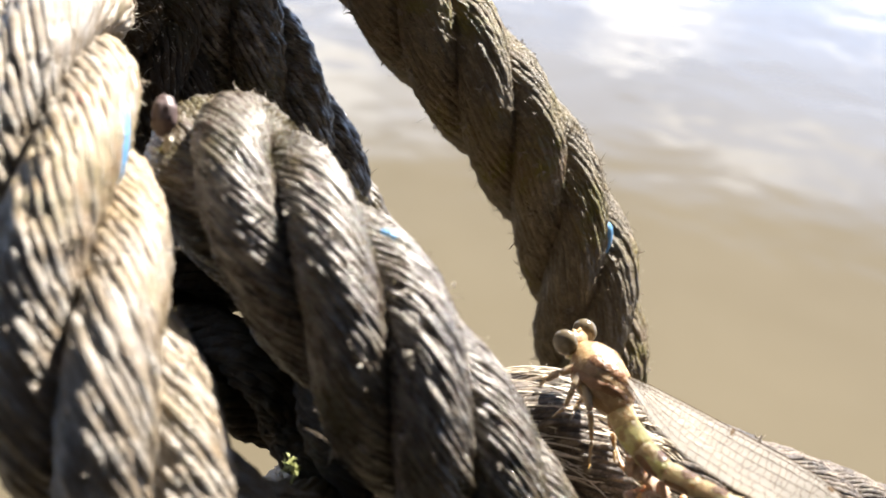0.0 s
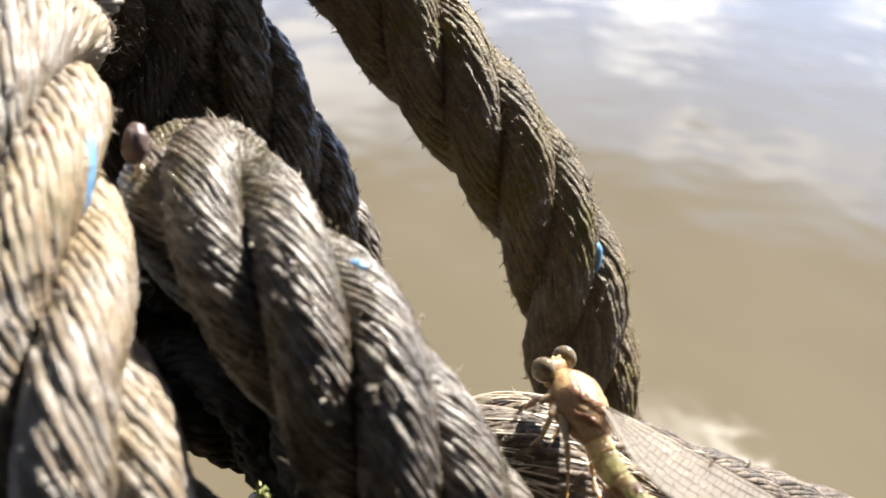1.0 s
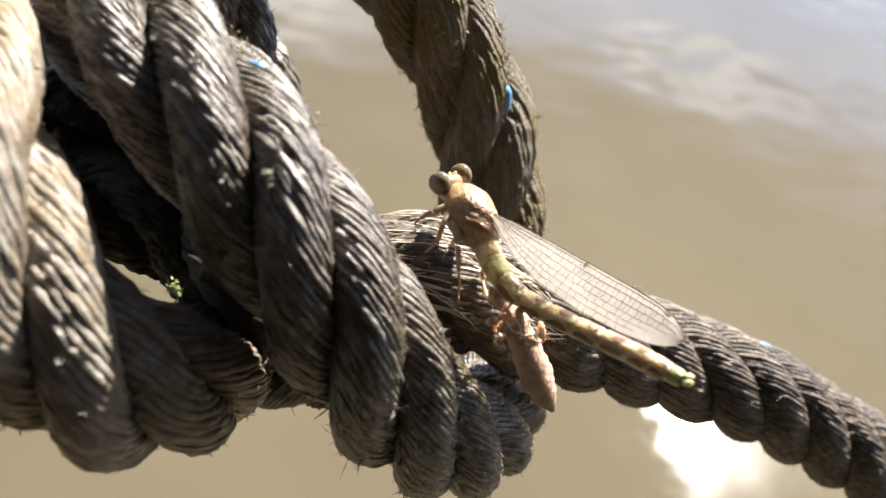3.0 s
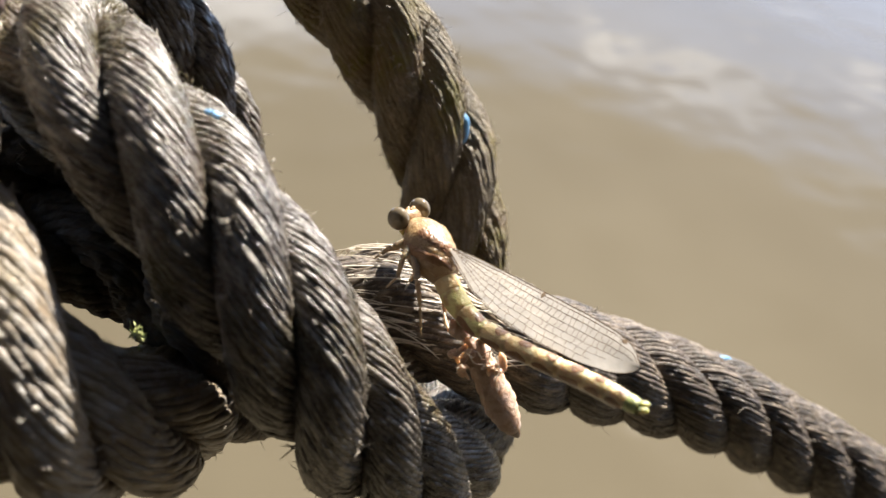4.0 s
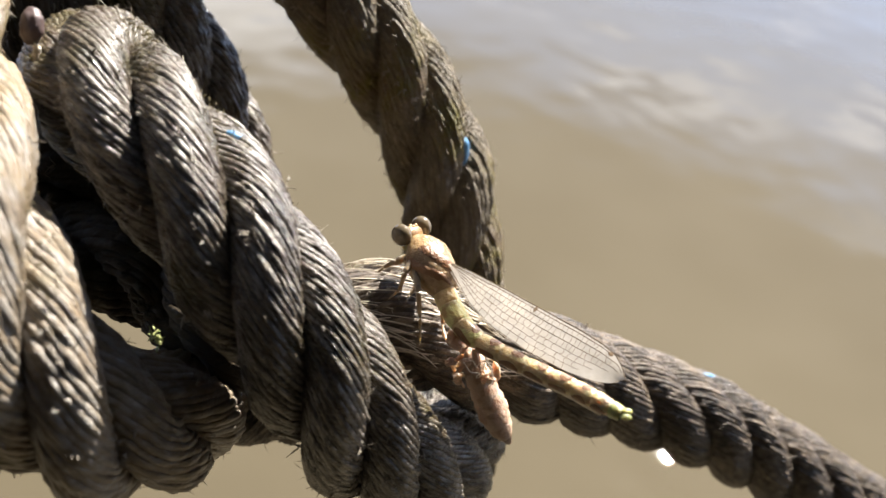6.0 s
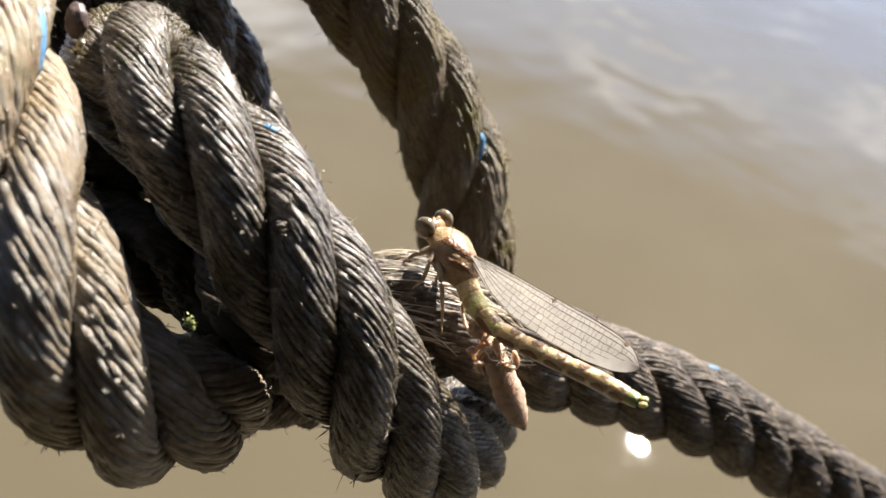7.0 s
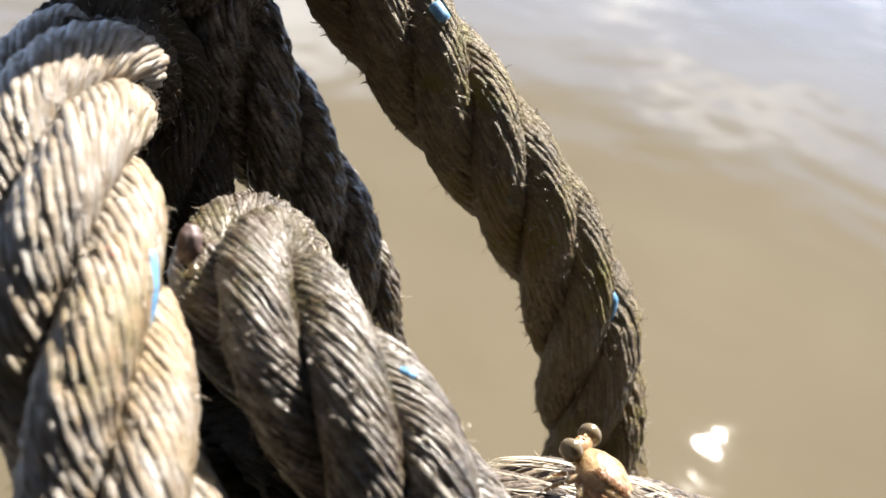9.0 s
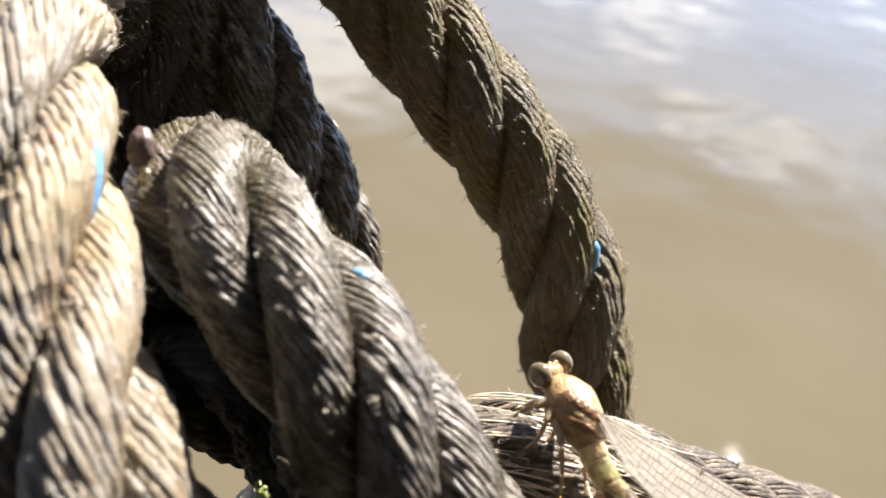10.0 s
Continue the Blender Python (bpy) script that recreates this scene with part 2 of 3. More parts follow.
def rope(name, label, nodes, radius, lay, material, yarns=17, step=0.00056, seed=1, hairs=500, hair_len=0.0013, relief=1.0, strands=4, flat=0.0, yarn_twist=1.0, beads=0.22, tufts=60, anchor=0, plump=0.99, twist=None, key=""):
    """A laid rope: strands wound right-handed, each of yarns wound the other way round a core."""
    rng = np.random.default_rng(seed)
    thing = tagged(new(name), label, "rope")
    pts, s = spline(nodes, step)
    t, n1, n2 = frames(pts)
    n = len(pts)
    share = math.sin(math.pi / strands) / (1 + math.sin(math.pi / strands))
    a = radius * (1 - share - flat)
    r = radius * (share + flat) * 1.04
    lays = np.full(n, lay)
    i0 = np.argmin(np.linalg.norm(pts - np.asarray(nodes[anchor]), axis=1))
    s0, up0 = s[i0], math.atan2(n2[i0][2], n1[i0][2])
    turn = 2 * np.pi * (s - s0) / lay
    if twist:
        # unevenly laid: turns at places along the rope, from the anchor
        at, by = np.array(twist).T
        by = np.radians(by)
        turn = np.where(s - s0 < at[0], by[0] + 2 * np.pi * (s - s0 - at[0]) / lay, np.where(s - s0 > at[-1], by[-1] + 2 * np.pi * (s - s0 - at[-1]) / lay, np.interp(s - s0, at, by)))
        wide = np.ones(31) / 31
        turn[15:-15] = np.convolve(turn, wide, "valid")
    hair_pieces = []
    paths = []
    for k in range(strands):
        f = up0 + 2 * np.pi * (k + 0.5) / strands + turn
        rad = np.cos(f)[:, None] * n1 + np.sin(f)[:, None] * n2
        swell = 1 + 0.03 * smooth_noise(rng, n, 25)[:, None]
        c = pts + a * rad * swell
        st = unit(np.gradient(c, axis=0))
        e1 = unit(rad - st * np.sum(rad * st, 1, keepdims=True))
        e2 = np.cross(st, e1)
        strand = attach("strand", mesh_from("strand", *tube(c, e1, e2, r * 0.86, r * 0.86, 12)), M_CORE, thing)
        cs = np.concatenate([[0], np.cumsum(np.linalg.norm(np.diff(c, axis=0), axis=1))])
        alpha = np.arctan(2 * np.pi * a / lays)
        spin = -np.cumsum((np.tan(alpha) / (r * 0.9) + 2 * np.pi / lays * np.cos(alpha) ** 2) * np.gradient(cs)) * yarn_twist
        ry = np.pi * r / yarns
        for m in range(yarns):
            g = spin + 2 * np.pi * m / yarns + 0.35 / yarns * smooth_noise(rng, n, 12)
            size = ry * (plump + 0.06 * rng.normal()) * (1 + 0.07 * smooth_noise(rng, n, 5))
            size = np.clip(size, ry * 0.7, ry * 1.4)
            out = np.cos(g)[:, None] * e1 + np.sin(g)[:, None] * e2
            lift = (r - ry * 0.95 * relief + ry * 0.14 * smooth_noise(rng, n, 8) + ry * 0.10 * rng.normal())[:, None]
            yc = c + out * lift
            yt = unit(np.gradient(yc, axis=0))
            o1 = unit(out - yt * np.sum(out * yt, 1, keepdims=True))
            o2 = np.cross(yt, o1)
            ply = 2 * np.pi * np.arange(n) * step / 0.0034 + rng.uniform(0, 6.28) + 0.5 * smooth_noise(rng, n, 10)
            me = mesh_from("yarn", *tube(yc + o1 * (ry * beads * 0.5 * np.cos(ply))[:, None], o1, o2, size * (1 + beads * np.cos(ply)), size * (1.1 - 0.4 * beads * np.cos(ply)), 8), rough=ry * 0.07, rng=rng)
            attach("yarn", me, material, strand)
            paths.append((yc, out, size))
            count = int(hairs / (yarns * strands))
            for i in rng.integers(4, n - 4, count):
                base = yc[i] + out[i] * size[i] * 0.8
                away = unit(out[i] * rng.uniform(0.05, 1.0) + rng.normal(0, 0.5, 3) + yt[i] * rng.normal())
                bend = unit(rng.normal(0, 1, 3) - 0.6 * out[i])
                ln = hair_len * rng.lognormal(-0.25, 0.55)
                w = np.linspace(0, 1, 5)[:, None]
                hp = base + away * ln * w + bend * ln * 0.45 * w * w
                ht, h1, h2 = frames(hp)
                thick = 0.00006 * rng.uniform(0.6, 1.5)
                if rng.random() < 0.08:
                    thick, hp = 0.00019, base + (hp - base) * 0.6
                rr = thick * np.array([1.0, 0.95, 0.8, 0.6, 0.2])
                hair_pieces.append(tube(hp, h1, h2, rr, rr, 3, ends=False))
    for _ in range(tufts):
        yc, out, size = paths[rng.integers(len(paths))]
        i = rng.integers(4, n - 4)
        lead = unit(out[i] + rng.normal(0, 0.5, 3))
        for _ in range(rng.integers(4, 10)):
            base = yc[i] + out[i] * size[i] * 0.6 + rng.normal(0, 0.00025, 3)
            away = unit(lead + rng.normal(0, 0.35, 3))
            ln = hair_len * rng.uniform(0.5, 1.5)
            w = np.linspace(0, 1, 5)[:, None]
            hp = base + away * ln * w + unit(rng.normal(0, 1, 3)) * ln * 0.5 * w * w
            _, h1, h2 = frames(hp)
            rr = 0.00011 * rng.uniform(0.6, 1.4) * np.array([1.0, 0.95, 0.85, 0.6, 0.25])
            hair_pieces.append(tube(hp, h1, h2, rr, rr, 4, ends=False))
    if hair_pieces:
        fuzz = attach("fuzz", mesh_from("fuzz", *joined(hair_pieces)), M_FUZZ, thing, "short stray fibres standing off the rope")
        fuzz["kind"] = "stuff"
    YARN_PATHS[key] = paths
    return thing


def tracer(thing, key, place, length, name="tracer_thread", material=None, wide=1.25):
    """A coloured thread lying over the yarn nearest to a place."""
    best = None
    for yc, out, size in YARN_PATHS[key]:
        d = np.linalg.norm(yc - np.asarray(place), axis=1)
        i = int(d.argmin())
        if best is None or d[i] < best[0]:
            best = (d[i], i, yc, out, size)
    _, i, yc, out, size = best
    half = int(length / 2 / np.linalg.norm(yc[i + 1] - yc[i]))
    sl = slice(max(0, i - half), i + half + 1)
    yt = unit(np.gradient(yc[sl], axis=0))
    o1 = unit(out[sl] - yt * np.sum(out[sl] * yt, 1, keepdims=True))
    taper = np.clip(np.sin(np.linspace(0.05, np.pi - 0.05, len(yt))) * 2.0, 0.3, 1.0)
    sz = size[sl] * wide * taper
    return attach(name, mesh_from(name, *tube(yc[sl] + out[sl] * sz[:, None] * 0.06, o1, np.cross(yt, o1), sz, sz * 1.1, 8)), material or M_BLUE, thing, "blue tracer thread")


def frayed_end(thing, place, rng, material):
    """A short broken fibre curled up at a place on a rope."""
    w = np.linspace(0, 1, 16)
    lead, side = unit(rng.normal(0, 1, 3) + np.array((0.1, -0.9, 0.8))), unit(rng.normal(0, 1, 3))
    up = unit(np.cross(lead, side))
    side = np.cross(up, lead)
    g = w * rng.uniform(5.0, 10.0)
    curl = rng.uniform(0.00012, 0.0003) * (0.4 + w)
    hp = np.asarray(place) + w[:, None] * lead * rng.uniform(0.0002, 0.0008) + (curl * np.cos(g))[:, None] * side + (curl * np.sin(g))[:, None] * up
    hp = hp + rng.normal(0, 0.00004, hp.shape)
    _, h1, h2 = frames(hp)
    rr = rng.uniform(0.00007, 0.00013) * np.linspace(1.0, 0.5, 16)
    return attach("frayed_end", mesh_from("frayed_end", *tube(hp, h1, h2, rr, rr, 6)), material, thing, "pale curled broken fibre")


def loose_fibres(thing, nodes, radius, reach, count, seed, material):
    """Long pale broken fibres lying over the upper side of a rope, between two places along it."""
    rng = np.random.default_rng(seed)
    pts, s = spline(nodes, 0.0005)
    t, n1, n2 = frames(pts)
    pieces = []
    for _ in range(count):
        start, length = rng.uniform(*reach), rng.lognormal(-5.1, 0.35)
        sl = slice(np.searchsorted(s, start), np.searchsorted(s, start + length) + 4)
        m = len(pts[sl])
        up = np.arctan2(n2[sl][:, 2], n1[sl][:, 2])
        w = np.linspace(0, 1, m)
        a = up + rng.uniform(-1.2, 1.3) + (length / 0.006) * rng.normal(0.12, 0.16) * (w - 0.5)
        lift = radius + rng.uniform(-0.0006, 0.0002) + rng.exponential(0.00012) * np.sin(np.pi * w) + (rng.exponential(0.0005) if rng.random() < 0.15 else 0.0) * w ** 3
        p = pts[sl] + (np.cos(a) * lift)[:, None] * n1[sl] + (np.sin(a) * lift)[:, None] * n2[sl]
        _, h1, h2 = frames(p)
        r = rng.uniform(0.00007, 0.00019) * np.clip(np.minimum(w, 1 - w) * 8, 0.25, 1.0)
        pieces.append(tube(p, h1, h2, r, r * 0.7, 5, ends=False))
    ob = attach("fibre_layer", mesh_from("fibre_layer", *joined(pieces)), material, thing, "long pale broken fibres lying along the rope")
    ob["kind"] = "stuff"
    return ob


def moss_fuzz(thing, nodes, anchor, radius, reach, turn, count, seed, material):
    """Short algae hairs on one side of a rope: a stretch from the anchor, and an angle from its upper side."""
    rng = np.random.default_rng(seed)
    pts, s = spline(nodes, 0.0005)
    t, n1, n2 = frames(pts)
    s0 = s[np.argmin(np.linalg.norm(pts - np.asarray(nodes[anchor]), axis=1))]
    pieces = []
    for _ in range(count):
        i = min(len(pts) - 1, np.searchsorted(s - s0, rng.normal(*reach)))
        a = math.atan2(n2[i][2], n1[i][2]) + rng.normal(*turn)
        out = math.cos(a) * n1[i] + math.sin(a) * n2[i]
        base = pts[i] + out * radius * rng.uniform(0.93, 1.0) + t[i] * rng.uniform(-0.0005, 0.0005)
        away = unit(out + rng.normal(0, 0.7, 3))
        ln = rng.lognormal(-8.1, 0.4)
        w = np.linspace(0, 1, 4)[:, None]
        p = base + away * ln * w + unit(rng.normal(0, 1, 3)) * ln * 0.6 * w * w
        _, h1, h2 = frames(p)
        r = rng.uniform(0.00005, 0.00011) * np.array([1.0, 1.0, 0.9, 0.6])
        pieces.append(tube(p, h1, h2, r, r, 4, ends=False))
    ob = attach("moss", mesh_from("moss", *joined(pieces)), material, thing, "olive brown moss on the rope")
    ob["kind"] = "stuff"
    return ob


# ---- water ----
def build_water():
    me = bpy.data.meshes.new("water")
    bm = bmesh.new()
    bmesh.ops.create_grid(bm, x_segments=8, y_segments=8, size=400.0)
    bm.to_mesh(me)
    ob = attach("water", me, M_WATER)
    ob.location = (0, 0, 0)
    return tagged(ob, "calm brown river water with slow ripples", "water", kind="structure")


water = build_water()

def build_light_blocker():
    """An unseen wall and deck, added behind and over the viewer to block sky light."""
    me = bpy.data.meshes.new("wall_quay")
    bm = bmesh.new()
    for centre, size in (((0, -0.85, -0.1), (12.0, 0.5, 1.8)), ((0, -0.93, 0.90), (12.0, 1.94, 0.2))):
        made = bmesh.ops.create_cube(bm, size=1.0)["verts"]
        bmesh.ops.transform(bm, matrix=Matrix.Translation(centre) @ Matrix.Diagonal((*size, 1.0)), verts=made)
    bmesh.ops.bevel(bm, geom=bm.edges[:], offset=0.02, segments=2, affect="EDGES")
    bm.to_mesh(me)
    bm.free()
    return tagged(attach("wall_quay", me, plain("dark light blocker", (0.03, 0.026, 0.022), 0.8, 0.3)), "unseen dark wall and deck added to block sky light", "wall", kind="structure")


build_light_blocker()

# ---- ropes ----
ROPE_C = [
    (0.0090, 0.0910, 0.5080),
    (-0.0010, 0.0948, 0.5150),
    (-0.0143, 0.1056, 0.5261),
    (-0.0235, 0.1235, 0.5280),
    (-0.0268, 0.1180, 0.5355),
    (-0.0215, 0.0985, 0.5450),
    (-0.0160, 0.0916, 0.5440),
    (-0.0082, 0.0852, 0.5400),
    (-0.0022, 0.0808, 0.5355),
    (0.0085, 0.0734, 0.5241),
    (0.0171, 0.0707, 0.5108),
    (0.0248, 0.0732, 0.4959),
    (0.0354, 0.0814, 0.4807),
    (0.0445, 0.1017, 0.4678),
    (0.0429, 0.1209, 0.4676),
]
ROPE_D = [
    (-0.0514, 0.1270, 0.5605),
    (-0.0511, 0.1178, 0.5617),
    (-0.0464, 0.1014, 0.5594),
    (-0.0407, 0.0881, 0.5518),
    (-0.0353, 0.0763, 0.5430),
    (-0.0290, 0.0654, 0.5334),
    (-0.0231, 0.0611, 0.5217),
    (-0.0160, 0.0637, 0.5098),
    (-0.0086, 0.0724, 0.5015),
    (-0.0094, 0.0841, 0.4916),
    (-0.0105, 0.0985, 0.4777),
    (-0.0119, 0.1129, 0.4638),
]
ROPE_F = [
    (-0.0384, 0.1348, 0.5186),
    (-0.0451, 0.1412, 0.5350),
    (-0.0480, 0.1455, 0.5489),
    (-0.0518, 0.1362, 0.5594),
    (-0.0511, 0.1178, 0.5617),
]
ROPE_B = [
    (0.0019, 0.1048, 0.4706),
    (0.0121, 0.0998, 0.4912),
    (0.0217, 0.0946, 0.5050),
    (0.0356, 0.0954, 0.5025),
    (0.0536, 0.1009, 0.4921),
    (0.0787, 0.1094, 0.4773),
    (0.1088, 0.1146, 0.4625),
    (0.1419, 0.1177, 0.4424),
    (0.1885, 0.1189, 0.4145),
    (0.2522, 0.1186, 0.3786),
]
ROPE_E = [
    (-0.0582, 0.1147, 0.5974),
    (-0.0550, 0.1181, 0.5940),
    (-0.0526, 0.1231, 0.5909),
    (-0.0487, 0.1257, 0.5898),
    (-0.0459, 0.1331, 0.5884),
    (-0.0428, 0.1423, 0.5877),
    (-0.0398, 0.1524, 0.5832),
    (-0.0413, 0.1588, 0.5732),
    (-0.0431, 0.1615, 0.5630),
    (-0.0374, 0.1592, 0.5505),
    (-0.0297, 0.1560, 0.5387),
    (-0.0226, 0.1531, 0.5271),
    (-0.0164, 0.1504, 0.5158),
    (-0.0121, 0.1487, 0.5056),
    (-0.0088, 0.1487, 0.4858),
    (-0.0082, 0.1530, 0.4579),
]
ROPE_A = [
    (-0.0429, 0.1771, 0.5872),
    (-0.0263, 0.1707, 0.5755),
    (-0.0107, 0.1655, 0.5620),
    (0.0030, 0.1606, 0.5486),
    (0.0167, 0.1559, 0.5354),
    (0.0270, 0.1529, 0.5242),
    (0.0354, 0.1484, 0.5124),
    (0.0396, 0.1442, 0.5022),
    (0.0434, 0.1405, 0.4908),
    (0.0467, 0.1364, 0.4772),
    (0.0500, 0.1307, 0.4582),
    (0.0529, 0.1265, 0.4291),
]
ROPE_G = [
    (-0.0167, 0.1296, 0.5155),
    (-0.0235, 0.1134, 0.5227),
    (-0.0361, 0.1119, 0.5212),
    (-0.0464, 0.1085, 0.5145),
    (-0.0390, 0.1016, 0.5105),
    (-0.0220, 0.0980, 0.5120),
    (-0.0105, 0.0940, 0.5108),
    (-0.0027, 0.0853, 0.5105),
    (0.0028, 0.0958, 0.4948),
    (0.0081, 0.1108, 0.4743),
]
EYE_NEAR = (0.0256, 0.0943, 0.5256)
EYE_FAR = (0.0292, 0.0985, 0.5247)
HEAD = (0.0276, 0.0962, 0.5247)
FACE = (0.0268, 0.0943, 0.5240)
THORAX = [
    (0.0278, 0.0952, 0.5242),
    (0.0289, 0.0936, 0.5239),
    (0.0303, 0.0910, 0.5231),
    (0.0320, 0.0884, 0.5220),
    (0.0334, 0.0861, 0.5207),
]
ABDOMEN = [
    (0.0326, 0.0872, 0.5213),
    (0.0346, 0.0834, 0.5192),
    (0.0374, 0.0794, 0.5181),
    (0.0405, 0.0763, 0.5183),
    (0.0440, 0.0728, 0.5192),
    (0.0477, 0.0695, 0.5201),
    (0.0511, 0.0660, 0.5213),
    (0.0541, 0.0627, 0.5222),
    (0.0569, 0.0603, 0.5225),
]
CERCI = [
    (0.0575, 0.0602, 0.5232),
    (0.0573, 0.0595, 0.5228),
]
WING_ROOT = (0.0336, 0.0880, 0.5247)
WING_TIP = (0.0613, 0.0718, 0.5189)
WING_UP = (0.0537, 0.0879, 0.5219)
LEG_1 = [
    (0.0277, 0.0911, 0.5242),
    (0.0248, 0.0906, 0.5228),
    (0.0231, 0.0908, 0.5211),
    (0.0222, 0.0906, 0.5201),
]
LEG_2 = [
    (0.0276, 0.0899, 0.5242),
    (0.0263, 0.0874, 0.5231),
    (0.0259, 0.0876, 0.5192),
    (0.0243, 0.0874, 0.5172),
]
LEG_3 = [
    (0.0280, 0.0887, 0.5235),
    (0.0286, 0.0846, 0.5216),
    (0.0295, 0.0835, 0.5171),
    (0.0303, 0.0833, 0.5112),
]
LEG_4 = [
    (0.0294, 0.0939, 0.5215),
    (0.0266, 0.0952, 0.5193),
    (0.0244, 0.0950, 0.5185),
    (0.0230, 0.0940, 0.5186),
]
LEG_5 = [
    (0.0308, 0.0916, 0.5197),
    (0.0292, 0.0921, 0.5166),
    (0.0282, 0.0905, 0.5159),
    (0.0273, 0.0885, 0.5156),
]
LEG_6 = [
    (0.0328, 0.0890, 0.5184),
    (0.0338, 0.0880, 0.5148),
    (0.0342, 0.0865, 0.5129),
    (0.0342, 0.0850, 0.5117),
]
HUSK = [
    (0.0370, 0.0798, 0.5147),
    (0.0386, 0.0790, 0.5124),
    (0.0403, 0.0788, 0.5091),
    (0.0430, 0.0787, 0.5039),
    (0.0460, 0.0789, 0.4981),
    (0.0490, 0.0793, 0.4927),
]
HUSK_HEAD = (0.0356, 0.0806, 0.5154)
HUSK_LEGS = [
    (0.0364, 0.0789, 0.5152),
    (0.0343, 0.0814, 0.5145),
    (0.0335, 0.0846, 0.5153),
    (0.0369, 0.0784, 0.5145),
    (0.0357, 0.0794, 0.5114),
    (0.0380, 0.0818, 0.5051),
    (0.0374, 0.0778, 0.5138),
    (0.0363, 0.0770, 0.5118),
    (0.0383, 0.0785, 0.5067),
    (0.0381, 0.0778, 0.5149),
    (0.0401, 0.0780, 0.5165),
    (0.0413, 0.0781, 0.5143),
]
HUSK_PAD = [
    (0.0389, 0.0776, 0.5145),
    (0.0427, 0.0778, 0.5118),
]
MOSS = (-0.0112, 0.0775, 0.5142)
COCOON = (-0.0303, 0.0973, 0.5538)
BLUE = [
    (-0.0306, 0.0855, 0.5559),
    (-0.0010, 0.0862, 0.5478),
    (0.0434, 0.1407, 0.5153),
    (0.1068, 0.1194, 0.4734),
    (-0.0008, 0.1572, 0.5655),
    (-0.0360, 0.0857, 0.5605),
]
FRAYS = [
    (-0.0133, 0.0573, 0.5247),
    (-0.0165, 0.0503, 0.5281),
    (-0.0150, 0.0511, 0.5286),
    (-0.0187, 0.0558, 0.5348),
    (-0.0258, 0.0591, 0.5392),
    (-0.0026, 0.0698, 0.5393),
    (-0.0127, 0.0824, 0.5502),
    (-0.0050, 0.0769, 0.5472),
    (0.0073, 0.0815, 0.5428),
    (0.0284, 0.0753, 0.5111),
    (0.0292, 0.0749, 0.5090),
    (0.0139, 0.0662, 0.5292),
    (0.0316, 0.1428, 0.5287),
    (0.0375, 0.1488, 0.5296),
    (0.0270, 0.1464, 0.5008),
    (0.0235, 0.1457, 0.5124),
    (0.0563, 0.0949, 0.4832),
    (0.0732, 0.1030, 0.4710),
    (0.0240, 0.0896, 0.5180),
    (0.0254, 0.0872, 0.5152),
    (0.0262, 0.0881, 0.5173),
    (0.0288, 0.0865, 0.5150),
    (0.0225, 0.0883, 0.5151),
    (0.0308, 0.0857, 0.5120),
    (0.0278, 0.0857, 0.5129),
    (0.0214, 0.0895, 0.5165),
]


# where a groove between two strands lies along each rope, in metres from its anchor and in degrees from its upper side
LAID_LOOP = [(-0.012, 62), (0.005, 153), (0.0245, 246), (0.0455, 340)]
LAID_BACK = [(0.0035, 49), (0.0245, 139), (0.0425, 230), (0.06, 327)]
LAID_TURN = [(0.0055, 36), (0.0232, 125), (0.04, 215), (0.0565, 305), (0.075, 377)]
LAID_PALE = [(-0.0175, 3), (0.005, 94), (0.0265, 183), (0.0395, 253), (0.0505, 320)]
LAID_AWAY = [(0.0755, 57), (0.094, 153), (0.112, 246), (0.132, 336)]
rope_loop = rope("rope", "thick matted grey rope standing in a loop above the water", ROPE_A, 0.0116, 0.076, M_OLD, anchor=4, yarns=24, plump=1.2, seed=3, hairs=22000, hair_len=0.0010, tufts=700, relief=1.0, flat=0.015, yarn_twist=0.8, beads=0.10, twist=LAID_LOOP, key="loop")
rope_back = rope("rope", "shaded grey four-strand rope behind the knot", ROPE_E, 0.0112, 0.074, M_GREY, anchor=9, yarns=22, seed=5, hairs=2500, flat=0.02, twist=LAID_BACK, key="back")
rope_turn = rope("rope", "weathered grey four-strand rope wound over the knot", ROPE_C, 0.0111, 0.069, M_GREY, anchor=6, yarns=27, beads=0.13, seed=7, hairs=7000, hair_len=0.0011, tufts=300, twist=LAID_TURN, key="turn")
rope_pale = rope("rope", "bleached four-strand rope hanging in a bight round the knot", ROPE_D, 0.0111, 0.072, M_PALE, anchor=4, plump=1.04, twist=LAID_PALE, yarns=21, beads=0.12, seed=9, hairs=4000, hair_len=0.0010, tufts=200, key="pale")
rope_away = rope("rope", "frayed sun-dried mooring rope leading away over the water", ROPE_B, 0.0114, 0.072, M_AWAY, anchor=3, yarns=32, seed=13, flat=0.08, plump=1.1, beads=0.08, hairs=14000, hair_len=0.0009, tufts=200, twist=LAID_AWAY, key="away")
# the next two turns carry their shade in the dark fibre colour
rope_mossy = rope("rope", "mossy rope turn behind the pale bight, coloured dark for its shade", ROPE_F, 0.0105, 0.072, M_SHADED, yarns=20, seed=15, hairs=2500, hair_len=0.0009, tufts=120, key="mossy")
rope_inner = rope("rope", "rope turn inside the knot, coloured dark for its shade", ROPE_G, 0.0095, 0.066, M_SHADED, yarns=14, seed=11, hairs=100, key="inner")
M_STRAW = plain("straw pale fibre", (0.60, 0.53, 0.42), 0.42, 0.6)
M_ALGAE = plain("olive brown algae", (0.13, 0.105, 0.05), 0.7, 0.3)
moss_fuzz(rope_turn, ROPE_C, 6, 0.0104, (-0.008, 0.006), (0.0, 0.6), 800, 41, M_ALGAE)
